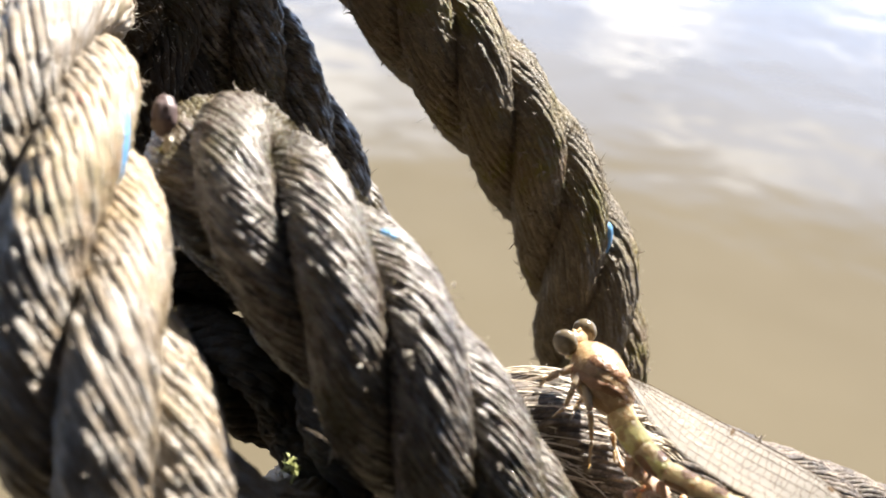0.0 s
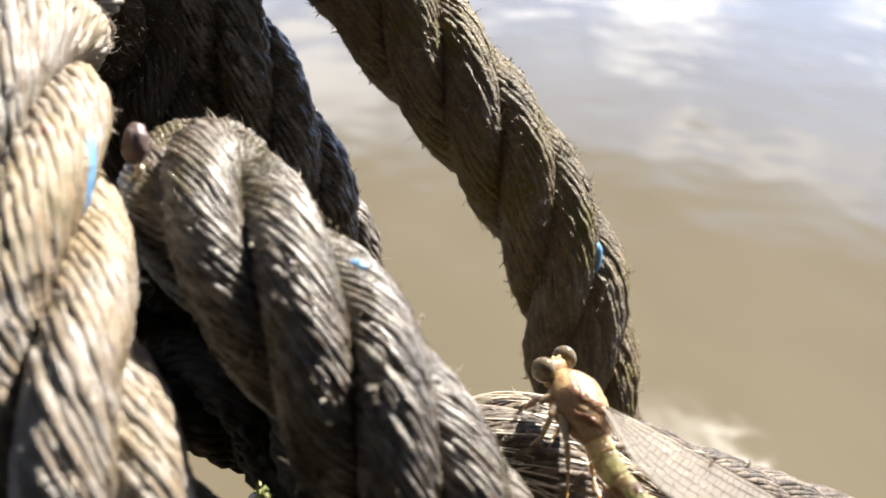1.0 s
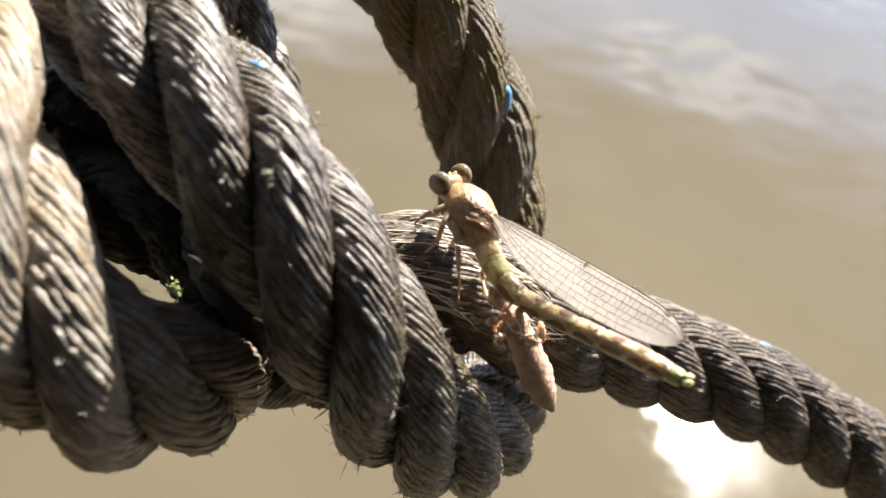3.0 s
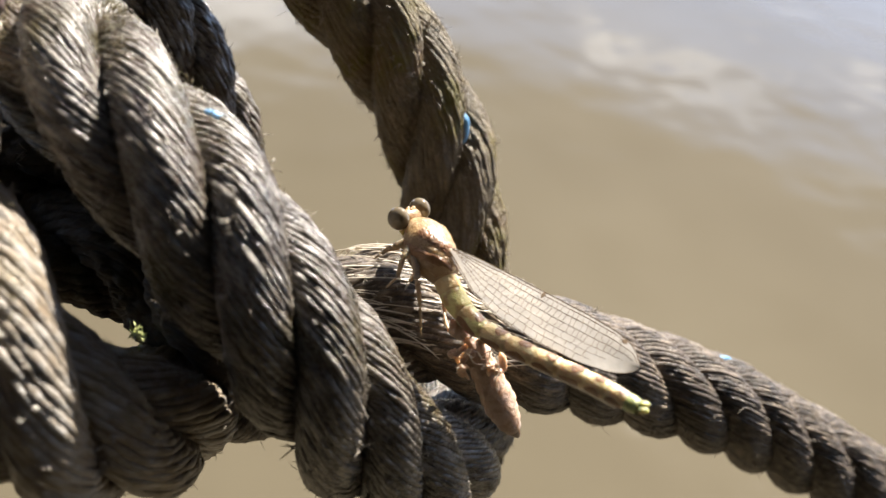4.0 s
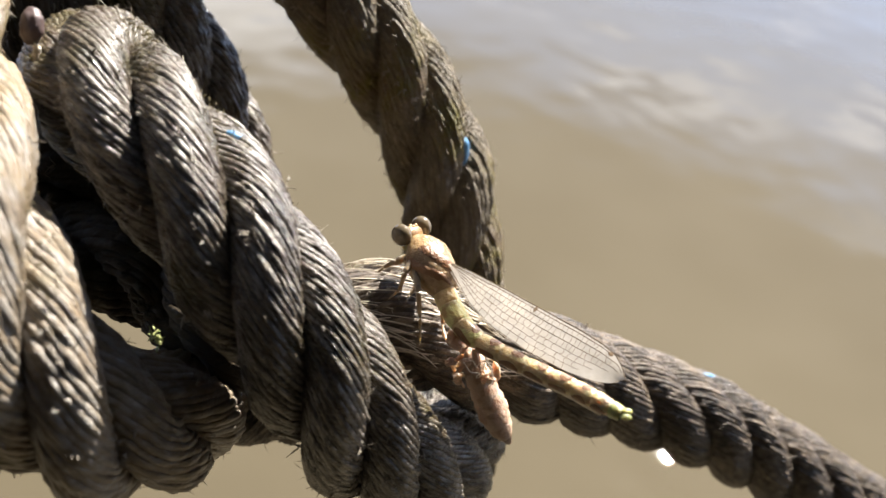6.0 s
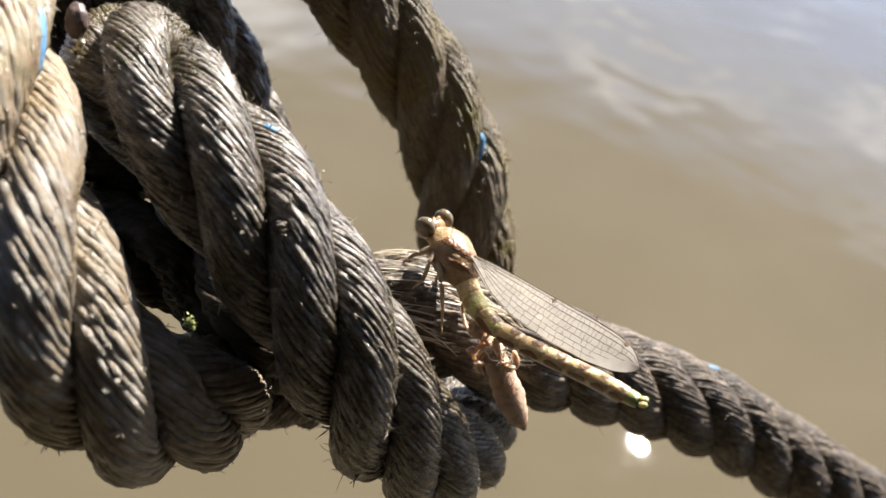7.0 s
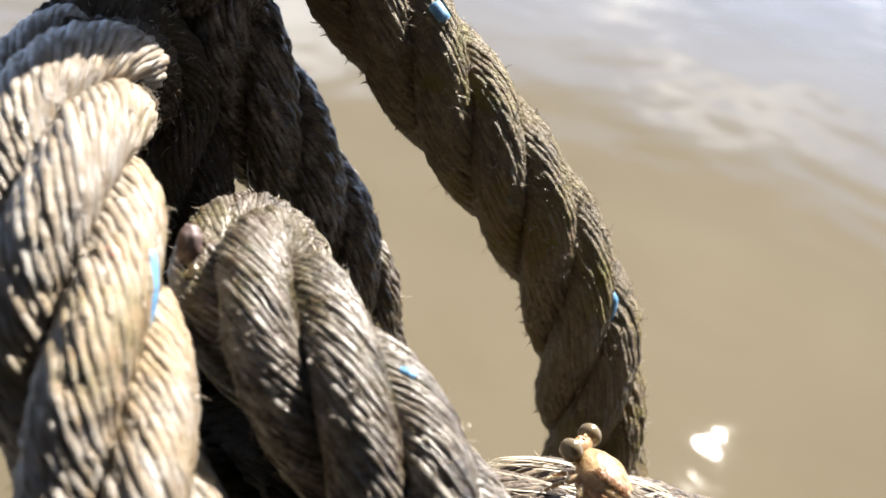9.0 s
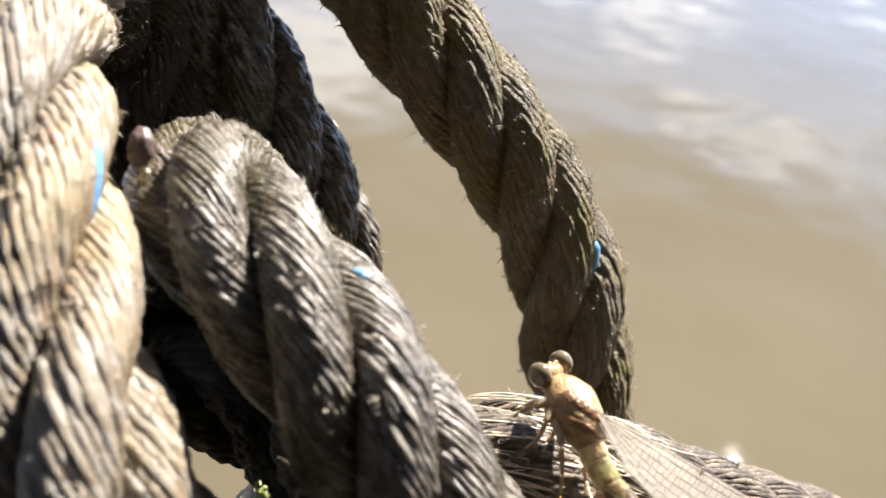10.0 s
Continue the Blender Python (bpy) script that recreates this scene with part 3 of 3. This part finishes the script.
moss_fuzz(rope_turn, ROPE_C, 6, 0.0102, (0.010, 0.008), (-0.3, 0.5), 350, 42, M_ALGAE)
moss_fuzz(rope_pale, ROPE_D, 4, 0.0104, (0.012, 0.009), (-0.6, 0.25), 350, 43, M_ALGAE)
loose_fibres(rope_away, ROPE_B, 0.0113, (0.036, 0.064), 300, 31, M_STRAW)
for thing, key, i, length in ((rope_pale, "pale", 0, 0.013), (rope_turn, "turn", 1, 0.004), (rope_loop, "loop", 2, 0.009), (rope_away, "away", 3, 0.008), (rope_loop, "loop", 4, 0.006)):
    tracer(thing, key, BLUE[i], length, wide=1.7 if key == "loop" else 1.25)
tracer(rope_pale, "pale", BLUE[5], 0.004, "red_thread", plain("faded red thread", (0.46, 0.24, 0.18), 0.5, 0.4), 1.08)["label"] = "faded red thread"
fray_rng = np.random.default_rng(77)
M_FRAY = plain("clean broken fibre", (0.55, 0.50, 0.42), 0.5, 0.4)
for thing, places in ((rope_pale, FRAYS[:5]), (rope_turn, FRAYS[5:12]), (rope_loop, FRAYS[12:16]), (rope_away, FRAYS[16:])):
    for place in places:
        frayed_end(thing, place, fray_rng, M_FRAY if thing is not rope_away else M_FUZZ)


# ---- insect ----
def skin_material(name, ground, blotch, amount, scale, depth=0.0019, rough=0.35):
    """Soft, slightly see-through cuticle with blotches."""
    n = Nodes(name)
    co = n.add("ShaderNodeTexCoord").outputs["Object"]
    v = n.noise(co, scale, 3.0, 0.5)
    f = n.noise(co, 2500.0, 3.0)
    col = n.mix(n.mapr(v, 0.5, 0.6, 0.0, amount), ground, blotch)
    col = n.mix(n.mapr(f, 0.3, 0.7, 0.0, 0.25), col, blotch)
    n.put("Base Color", col)
    n.put("Roughness", rough)
    n.put("Subsurface Weight", 0.8)
    n.put("Subsurface Radius", (1.0, 0.78, 0.55))
    n.put("Subsurface Scale", depth)
    n.put("Coat Weight", 0.15)
    n.put("Coat Roughness", 0.15)
    w = n.noise(co, 1100.0, 3.0, 0.6)
    n.put("Normal", n.bump(w, 0.0006, 0.6, n.bump(f, 0.0002, 0.5)))
    return n.mat


M_TAWNY = skin_material("tawny thorax skin", (0.35, 0.235, 0.12), (0.21, 0.12, 0.055), 0.8, 420.0)
M_LIME = skin_material("pale lime skin", (0.56, 0.52, 0.22), (0.35, 0.22, 0.10), 0.8, 420.0)
M_CREAM = skin_material("pale cream skin", (0.59, 0.46, 0.24), (0.38, 0.24, 0.11), 0.5, 420.0)
M_BAND = skin_material("brown abdominal band", (0.22, 0.11, 0.045), (0.15, 0.075, 0.032), 0.5, 600.0, depth=0.0004)
M_STRIPE = skin_material("brown thorax stripe", (0.22, 0.11, 0.05), (0.14, 0.075, 0.036), 0.5, 600.0, depth=0.0006)
M_TIP = skin_material("green abdomen tip", (0.30, 0.33, 0.12), (0.42, 0.40, 0.22), 0.5, 600.0)
M_LEG = skin_material("straw coloured leg", (0.30, 0.235, 0.155), (0.15, 0.105, 0.065), 0.5, 500.0)
M_EYE = plain("glossy brown eye", (0.13, 0.10, 0.06), 0.12, 0.6)
M_HUSK = skin_material("dry pinkish husk", (0.46, 0.325, 0.235), (0.29, 0.17, 0.11), 0.6, 500.0, rough=0.5)
M_HUSKDARK = skin_material("brown husk tip", (0.14, 0.07, 0.035), (0.08, 0.04, 0.02), 0.5, 500.0, rough=0.5)
M_THREAD = plain("white dry thread", (0.64, 0.58, 0.47), 0.4)
M_VEIN = plain("brown wing vein", (0.10, 0.07, 0.045), 0.85, 0.05)
M_MOSS = plain("yellow green moss", (0.38, 0.40, 0.15), 0.6)
M_COCOON = plain("purple brown cocoon", (0.10, 0.068, 0.064), 0.5)


def wing_material():
    n = Nodes("milky wing membrane")
    co = n.add("ShaderNodeTexCoord").outputs["Object"]
    v = n.noise(co, 350.0, 3.0)
    nrm = n.bump(v, 0.0004, 0.5)
    clear = n.add("ShaderNodeBsdfTransparent").outputs[0]
    through_light = n.add("ShaderNodeBsdfTranslucent", {"Color": (0.68, 0.64, 0.58, 1.0), "Normal": nrm}).outputs[0]
    n.put("Base Color", (0.55, 0.52, 0.48, 1.0))
    n.put("Specular IOR Level", 0.2)
    n.put("Roughness", 0.55)
    n.put("Normal", nrm)
    milky = n.add("ShaderNodeMixShader", {0: 0.35, 1: through_light, 2: n.bsdf.outputs[0]}).outputs[0]
    whole = n.add("ShaderNodeMixShader", {0: n.mapr(v, 0.3, 0.7, 0.40, 0.50), 1: clear, 2: milky}).outputs[0]
    n.tree.links.new(whole, n.out.inputs[0])
    return n.mat


M_WING = wing_material()


def loft(name, nodes, radii, material, parent, sides=16, label="", flat=1.0, step=0.0003):
    pts, s = spline(nodes, step)
    t, a, b = frames(pts)
    rr = np.interp(s, np.linspace(0, s[-1], len(radii)), radii)
    return attach(name, mesh_from(name, *tube(pts, a, b, rr, rr * flat, sides)), material, parent, label)


def ball(name, centre, radii, material, parent, towards=None, label="", bumps=0.0):
    """An ellipsoid; its local x runs towards a place."""
    bm = bmesh.new()
    bmesh.ops.create_uvsphere(bm, u_segments=28, v_segments=18, radius=1.0)
    turn = Matrix.Identity(4)
    if towards is not None:
        turn = (Vector(towards) - Vector(centre)).to_track_quat("X", "Z").to_matrix().to_4x4()
    for v in bm.verts:
        k = 1.0 + bumps * noise.noise(v.co * 2.3)
        v.co = (v.co.x * radii[0] * k, v.co.y * radii[1] * k, v.co.z * radii[2] * k)
    bm.transform(Matrix.Translation(centre) @ turn)
    me = bpy.data.meshes.new(name)
    bm.to_mesh(me)
    bm.free()
    me.polygons.foreach_set("use_smooth", [True] * len(me.polygons))
    return attach(name, me, material, parent, label)


def build_legs(parent):
    for nodes in (LEG_1, LEG_2, LEG_3, LEG_4, LEG_5, LEG_6):
        p = [np.array(q) for q in nodes]
        fem = loft("leg", [p[0], (p[0] + p[1]) / 2, p[1]], [0.0006, 0.00062, 0.0005], M_LEG, parent, 10)
        for name, a, b, r0, r1 in (("shin", p[1], p[2], 0.00046, 0.0003), ("foot", p[2], p[3], 0.00026, 0.00016)):
            loft(name, [a, (a + b) / 2 + (0, 0, 0.0001), b], [r0, (r0 + r1) / 2, r1], M_LEG, fem, 8)


def build_abdomen(parent):
    pts, s = spline(ABDOMEN, 0.00025)
    t, a, b = frames(pts)
    total = s[-1]
    cuts = [0.0, 0.09, 0.19, 0.31, 0.43, 0.55, 0.67, 0.78, 0.88, 0.95, 1.0]
    radius = lambda f: np.interp(f, [0, 0.08, 0.2, 0.3, 0.5, 0.75, 0.9, 1.0], [0.0018, 0.0019, 0.0018, 0.00158, 0.00145, 0.00138, 0.0014, 0.0011])
    for i in range(10):
        lo, hi = np.searchsorted(s, cuts[i] * total), min(len(pts) - 1, np.searchsorted(s, cuts[i + 1] * total))
        sl = slice(lo, hi + 1)
        f = s[sl] / total
        w = np.linspace(0, 1, len(f))
        rr = radius(f) * (1.0 + 0.05 * np.sin(np.pi * w)) * np.where((w < 0.06) | (w > 0.94), 0.93, 1.0)
        mat = M_LIME if i in (1, 2) else (M_TIP if i == 9 else M_CREAM)
        seg = attach("abdomen_segment", mesh_from("abdomen_segment", *tube(pts[sl], a[sl], b[sl], rr, rr, 20, ends=False)), mat, parent, "lime green end segment" if i == 9 else "")
        if 2 <= i < 9:
            # brown blotches: a small one high on the flank, a longer one low on it
            for start, end, a0, a1 in ((0.46, 0.92, -1.5, -0.4), (0.15, 0.92, 0.35, 1.35)):
                lo2, hi2 = lo + int((hi - lo) * start), lo + int((hi - lo) * end)
                s2 = slice(lo2, hi2 + 1)
                m = hi2 + 1 - lo2
                ang = np.linspace(-1, 1, 9)
                r2 = (radius(s[s2] / total) * 1.045 + 0.00003)[:, None, None]
                # the flank that looks up and back
                up = unit(np.cross(t[s2], np.cross((-0.136, -0.79, 0.60), t[s2])))
                sidev = np.cross(t[s2], up)
                pinch = np.sin(np.pi * np.linspace(0.1, 0.9, m))[:, None] ** 0.7
                aa = (a0 + a1) / 2 + (a1 - a0) / 2 * ang[None, :] * pinch + (0.1 * np.sin(np.linspace(0, 5, m) + i * 2))[:, None]
                v = pts[s2][:, None, :] + r2 * (np.cos(aa)[..., None] * up[:, None, :] + np.sin(aa)[..., None] * sidev[:, None, :])
                k = len(ang)
                ii, jj = np.meshgrid(np.arange(m - 1), np.arange(k - 1), indexing="ij")
                q = np.stack([ii * k + jj, ii * k + jj + 1, (ii + 1) * k + jj + 1, (ii + 1) * k + jj], -1).reshape(-1, 4)
                attach("band", mesh_from("band", v.reshape(-1, 3), q), M_BAND, seg, "brown blotch")
    # pale keel along the underside
    keel = pts[int(len(pts) * 0.3):int(len(pts) * 0.93)]
    kt, ka, kb = frames(keel)
    down = unit(np.cross(kt, np.cross((0.0, -0.2, -1.0), kt)))
    off = np.linspace(0.0016, 0.0018, len(keel))[:, None]
    attach("keel", mesh_from("keel", *tube(keel + down * off, down, np.cross(kt, down), 0.0003, 0.00016, 8)), M_THREAD, parent, "pale glassy edge under the abdomen")
    for c in CERCI:
        ball("cercus", c, (0.0008, 0.0005, 0.0005), M_TIP, parent)


def wing(parent, root, tip, side, spread, lift, seed):
    """A wing: membrane, long veins, cross veins and nodus; side points to the leading edge."""
    rng = np.random.default_rng(seed)
    root, tip, side = Vector(root), Vector(tip), Vector(side)
    u = (tip - root)
    length = u.length
    u.normalize()
    nrm = u.cross(side - root).normalized()
    v = nrm.cross(u)
    root = root + nrm * lift
    u = (Matrix.Rotation(radians(spread), 3, nrm) @ u)
    v = (Matrix.Rotation(radians(spread), 3, nrm) @ v)
    lead = lambda f: np.interp(f, [0, 0.1, 0.3, 0.5, 0.7, 0.85, 0.94, 1.0], [0.006, 0.03, 0.055, 0.075, 0.088, 0.082, 0.055, -0.02]) * length * 1.15
    trail = lambda f: -np.interp(f, [0, 0.08, 0.2, 0.35, 0.55, 0.75, 0.9, 0.97, 1.0], [0.02, 0.07, 0.145, 0.19, 0.195, 0.165, 0.115, 0.065, 0.02]) * length * 1.15
    wave = lambda f, g: 0.0004 * math.sin(5 * f + 3 * g) * f

    def at(f, g):
        y = trail(f) * (1 - g) + lead(f) * g
        return np.array(root + u * (f * length) + v * float(y) + nrm * wave(f, g))
    nf, ng = 40, 9
    verts = np.array([at(f, g) for f in np.linspace(0, 1, nf) for g in np.linspace(0, 1, ng)])
    ii, jj = np.meshgrid(np.arange(nf - 1), np.arange(ng - 1), indexing="ij")
    q = np.stack([ii * ng + jj, ii * ng + jj + 1, (ii + 1) * ng + jj + 1, (ii + 1) * ng + jj], -1).reshape(-1, 4)
    ob = attach("wing", mesh_from("wing", verts, q), M_WING, parent, "milky see-through wing with fine veins")
    net = []

    def vein(path, r):
        p = np.array(path)
        t, a, b = frames(p)
        return tube(p, a, b, r, r, 4, ends=False)
    longs = [(1.0, 0.0, 1.0, 0.00010), (0.93, 0.0, 0.9, 0.00008), (0.80, 0.0, 0.98, 0.00007), (0.62, 0.0, 0.96, 0.00006), (0.45, 0.03, 0.92, 0.00005), (0.30, 0.06, 0.85, 0.00005), (0.16, 0.1, 0.8, 0.000045), (0.0, 0.0, 1.0, 0.00006)]
    for g, f0, f1, r in longs:
        attach("vein", mesh_from("vein", *vein([at(f, g + (0.5 - g) * 0.35 * max(0.0, 0.25 - f) / 0.25 * (0 < g < 1)) for f in np.linspace(f0, f1, 26)], r * 0.85)), M_VEIN, ob)
    gs = [w[0] for w in longs]
    for k in range(len(gs) - 1):
        hi, lo = gs[k], gs[k + 1]
        f = max(longs[k][1], longs[k + 1][1]) + 0.03
        while f < min(longs[k][2], longs[k + 1][2]) - 0.02:
            net.append(vein([at(f, hi), at(f + 0.004 * rng.normal(), (hi + lo) / 2), at(f + 0.006 * rng.normal(), lo)], 0.000034))
            f += rng.uniform(0.018, 0.034) * (1.0 if k < 4 else 1.7)
    for name, fa, fb, ga, gb in (("nodus", 0.46, 0.475, 0.84, 1.02), ("wing_mark", 0.875, 0.905, 0.86, 1.0)):
        a, c = at((fa + fb) / 2, ga), at((fa + fb) / 2, gb)
        e = np.array(u) * (fb - fa) * length / 2
        th, e2 = unit(c - a), np.cross(unit(c - a), unit(e))
        pp = np.array([a, a * 0.7 + c * 0.3, a * 0.3 + c * 0.7, c])
        attach(name, mesh_from(name, *tube(pp, np.tile(unit(e), (4, 1)), np.tile(e2, (4, 1)), np.linalg.norm(e) * np.array([0.7, 1, 1, 0.7]), 0.00006, 8)), M_VEIN, ob)
    attach("vein_mesh", mesh_from("vein_mesh", *joined(net)), M_VEIN, ob, "net of fine brown cross veins")["kind"] = "stuff"
    return ob


def build_thorax(parent):
    """Thorax with oblique raised plates, brown stripes between pale ones."""
    body = loft("thorax", THORAX, [0.0013, 0.0028, 0.0037, 0.0039, 0.0037, 0.0030, 0.0021], M_TAWNY, parent, 28)
    pts, s = spline(THORAX, 0.0002)
    t, _, _ = frames(pts)
    view = unit(np.cross(t, np.cross((-0.136, -0.79, 0.60), t)))
    side = np.cross(t, view)
    rad = np.interp(s, np.linspace(0, s[-1], 7), [0.0013, 0.0028, 0.0037, 0.0039, 0.0037, 0.0030, 0.0021])
    m = len(pts)
    for lo, hi, a0, a1, mat in ((0.20, 0.86, 0.30, 0.75, M_STRIPE), (0.34, 0.97, -0.95, -0.36, M_STRIPE), (0.55, 0.98, -0.25, 0.2, M_STRIPE), (0.15, 0.70, -1.9, -1.45, M_TAWNY)):
        i0, i1 = int(lo * m), int(hi * m)
        sl = slice(i0, i1)
        w = np.linspace(0, 1, i1 - i0)[:, None]
        ang = np.linspace(0, 1, 9)[None, :]
        pinch = np.sin(np.pi * (0.12 + 0.76 * w)) ** 0.6
        mid = (a0 + a1) / 2 - 1.2 * (w - 0.5)
        aa = mid + (a1 - a0) / 2 * (2 * ang - 1) * pinch
        rise = 1.015 + 0.05 * np.sin(np.pi * ang) * np.sin(np.pi * w)
        r2 = (rad[sl][:, None] * rise)[..., None]
        v = pts[sl][:, None, :] + r2 * (np.cos(aa)[..., None] * view[sl][:, None, :] + np.sin(aa)[..., None] * side[sl][:, None, :])
        k = 9
        ii, jj = np.meshgrid(np.arange(i1 - i0 - 1), np.arange(k - 1), indexing="ij")
        q = np.stack([ii * k + jj, ii * k + jj + 1, (ii + 1) * k + jj + 1, (ii + 1) * k + jj], -1).reshape(-1, 4)
        attach("plate", mesh_from("plate", v.reshape(-1, 3), q), mat, body)


def build_insect():
    thing = tagged(new("damselfly"), "pale newly emerged damselfly resting on the rope", "insect")
    head = ball("head", HEAD, (0.0024, 0.0014, 0.0015), M_TAWNY, thing, EYE_NEAR)
    ball("eye", EYE_NEAR, (0.0015, 0.0019, 0.0019), M_EYE, head, EYE_FAR, "glossy brown bulging eye")
    ball("eye", EYE_FAR, (0.0015, 0.0019, 0.0019), M_EYE, head, EYE_NEAR, "glossy brown bulging eye")
    ball("face", FACE, (0.0011, 0.0013, 0.0013), M_LIME, head)
    h = np.array(HEAD)
    for d in ((-0.0005, 0.0004, 0.0013), (0.0004, 0.0008, 0.0013), (0.0, 0.0, 0.0015)):
        ball("ocellus", h + np.array(d), (0.00032, 0.00032, 0.00032), M_TAWNY, head)
    th = np.array(THORAX)
    build_thorax(thing)
    ball("pronotum", (th[0] + th[1]) / 2, (0.0014, 0.0018, 0.0012), M_CREAM, thing, THORAX[2])
    wr = np.array(WING_ROOT)
    for d in ((0, 0, 0), (-0.0008, 0.0006, 0.0004), (0.0007, -0.0004, -0.0009)):
        ball("wing_joint", wr + np.array(d) - np.array((0.0006, 0, 0)), (0.0012, 0.0008, 0.0008), M_TAWNY, thing, WING_TIP)
    build_abdomen(thing)
    build_legs(thing)
    for spread, lift, seed in ((0.0, 0.0, 1), (-1.6, 0.0007, 2)):
        wing(thing, WING_ROOT, WING_TIP, WING_UP, spread, lift, seed)
    return thing


insect = build_insect()


def build_husk():
    rng = np.random.default_rng(21)
    thing = tagged(new("husk"), "dry pinkish shed larval skin clinging to the rope", "larval husk")
    pts, s = spline(HUSK, 0.00025)
    t, a, b = frames(pts)
    f = s / s[-1]
    base = np.interp(f, [0, 0.12, 0.25, 0.4, 0.6, 0.8, 0.92, 1.0], [0.0012, 0.0022, 0.0023, 0.0026, 0.0029, 0.0022, 0.0013, 0.0005])
    cuts = [0.0, 0.14, 0.28, 0.40, 0.51, 0.61, 0.70, 0.79, 0.88, 1.0]
    for i in range(9):
        lo, hi = np.searchsorted(f, cuts[i]), np.searchsorted(f, cuts[i + 1])
        sl = slice(lo, min(hi + 1, len(pts)))
        w = np.linspace(0, 1, len(pts[sl]))
        rr = base[sl] * (0.87 + 0.24 * w) * (1 + 0.03 * rng.normal(size=len(w)) * 0.3)
        attach("abdomen_segment" if i > 1 else "thorax_shell", mesh_from("segment", *tube(pts[sl], a[sl], b[sl], rr, rr * 0.85, 16, ends=False)), M_HUSKDARK if i == 8 else M_HUSK, thing)
    ball("head_shell", HUSK_HEAD, (0.0017, 0.0013, 0.0013), M_HUSK, thing, HUSK[1], bumps=0.5)
    p = [np.array(q) for q in HUSK_LEGS]
    for k in range(0, 12, 3):
        loft("leg", p[k:k + 3], [0.0004, 0.0004, 0.00028, 0.00016], M_HUSK, thing, 8)
    for q in HUSK_PAD:
        ball("wing_pad", q, (0.0022, 0.0010, 0.0006), M_HUSK, thing, HUSK[4], bumps=0.2)
    c = np.array(HUSK[1])
    for k in range(7):
        d = rng.normal(0, 0.0016, (4, 3))
        path = c + np.array((0.001, -0.0018, 0.0012)) + np.cumsum(d, 0) * 0.7
        loft("thread", path, [0.00007, 0.00009, 0.00007], M_THREAD, thing, 5, "white breathing tube thread", step=0.0002)
    for k in range(14):
        q = c + rng.normal(0, 0.0022, 3) + np.array((0.0, -0.0008, 0.0))
        ball("flake", q, tuple(rng.uniform(0.0003, 0.0011, 3)), M_HUSK, thing, q + rng.normal(0, 1, 3), bumps=0.6)
    return thing


build_husk()


def build_moss():
    rng = np.random.default_rng(5)
    thing = tagged(new("moss"), "yellow-green moss sprig growing between the rope turns", "moss")
    for k in range(70):
        base = np.array(MOSS) + rng.normal(0, 0.0003, 3) + np.array((0.0005, 0, -0.0009)) * rng.uniform(-1, 1)
        d = unit(rng.normal(0, 1, 3) + np.array((0.2, -0.3, 0.6)))
        loft("leaf", [base, base + d * 0.0004, base + d * 0.0009 + rng.normal(0, 0.0002, 3)], [0.00010, 0.00015, 0.00004], M_MOSS, thing, 6, flat=0.4)
    return thing


build_moss()
cocoon = tagged(ball("cocoon", COCOON, (0.0026, 0.0016, 0.0016), M_COCOON, None, Vector(COCOON) + Vector((0.1, 0.5, 1.0)), bumps=0.15), "small purplish brown cocoon wedged between two ropes", "cocoon")
for d, r, mat in (((0.0006, -0.0012, -0.0030), 0.0006, M_THREAD), ((0.0002, -0.0010, -0.0040), 0.0005, M_THREAD), ((0.0, -0.0006, -0.0052), 0.0009, M_OLD)):
    ball("web_tuft", np.array(COCOON) + np.array(d), (r * 0.7, r * 0.5, r * 1.3), mat, cocoon, bumps=1.2, label="pale silky tuft")


def motions():
    walk(water, [(0.0, pose(0, 0, 0)), (5.0, pose(0.45, -0.45, 0)), (10.0, pose(0.9, -0.9, 0))])


motions()
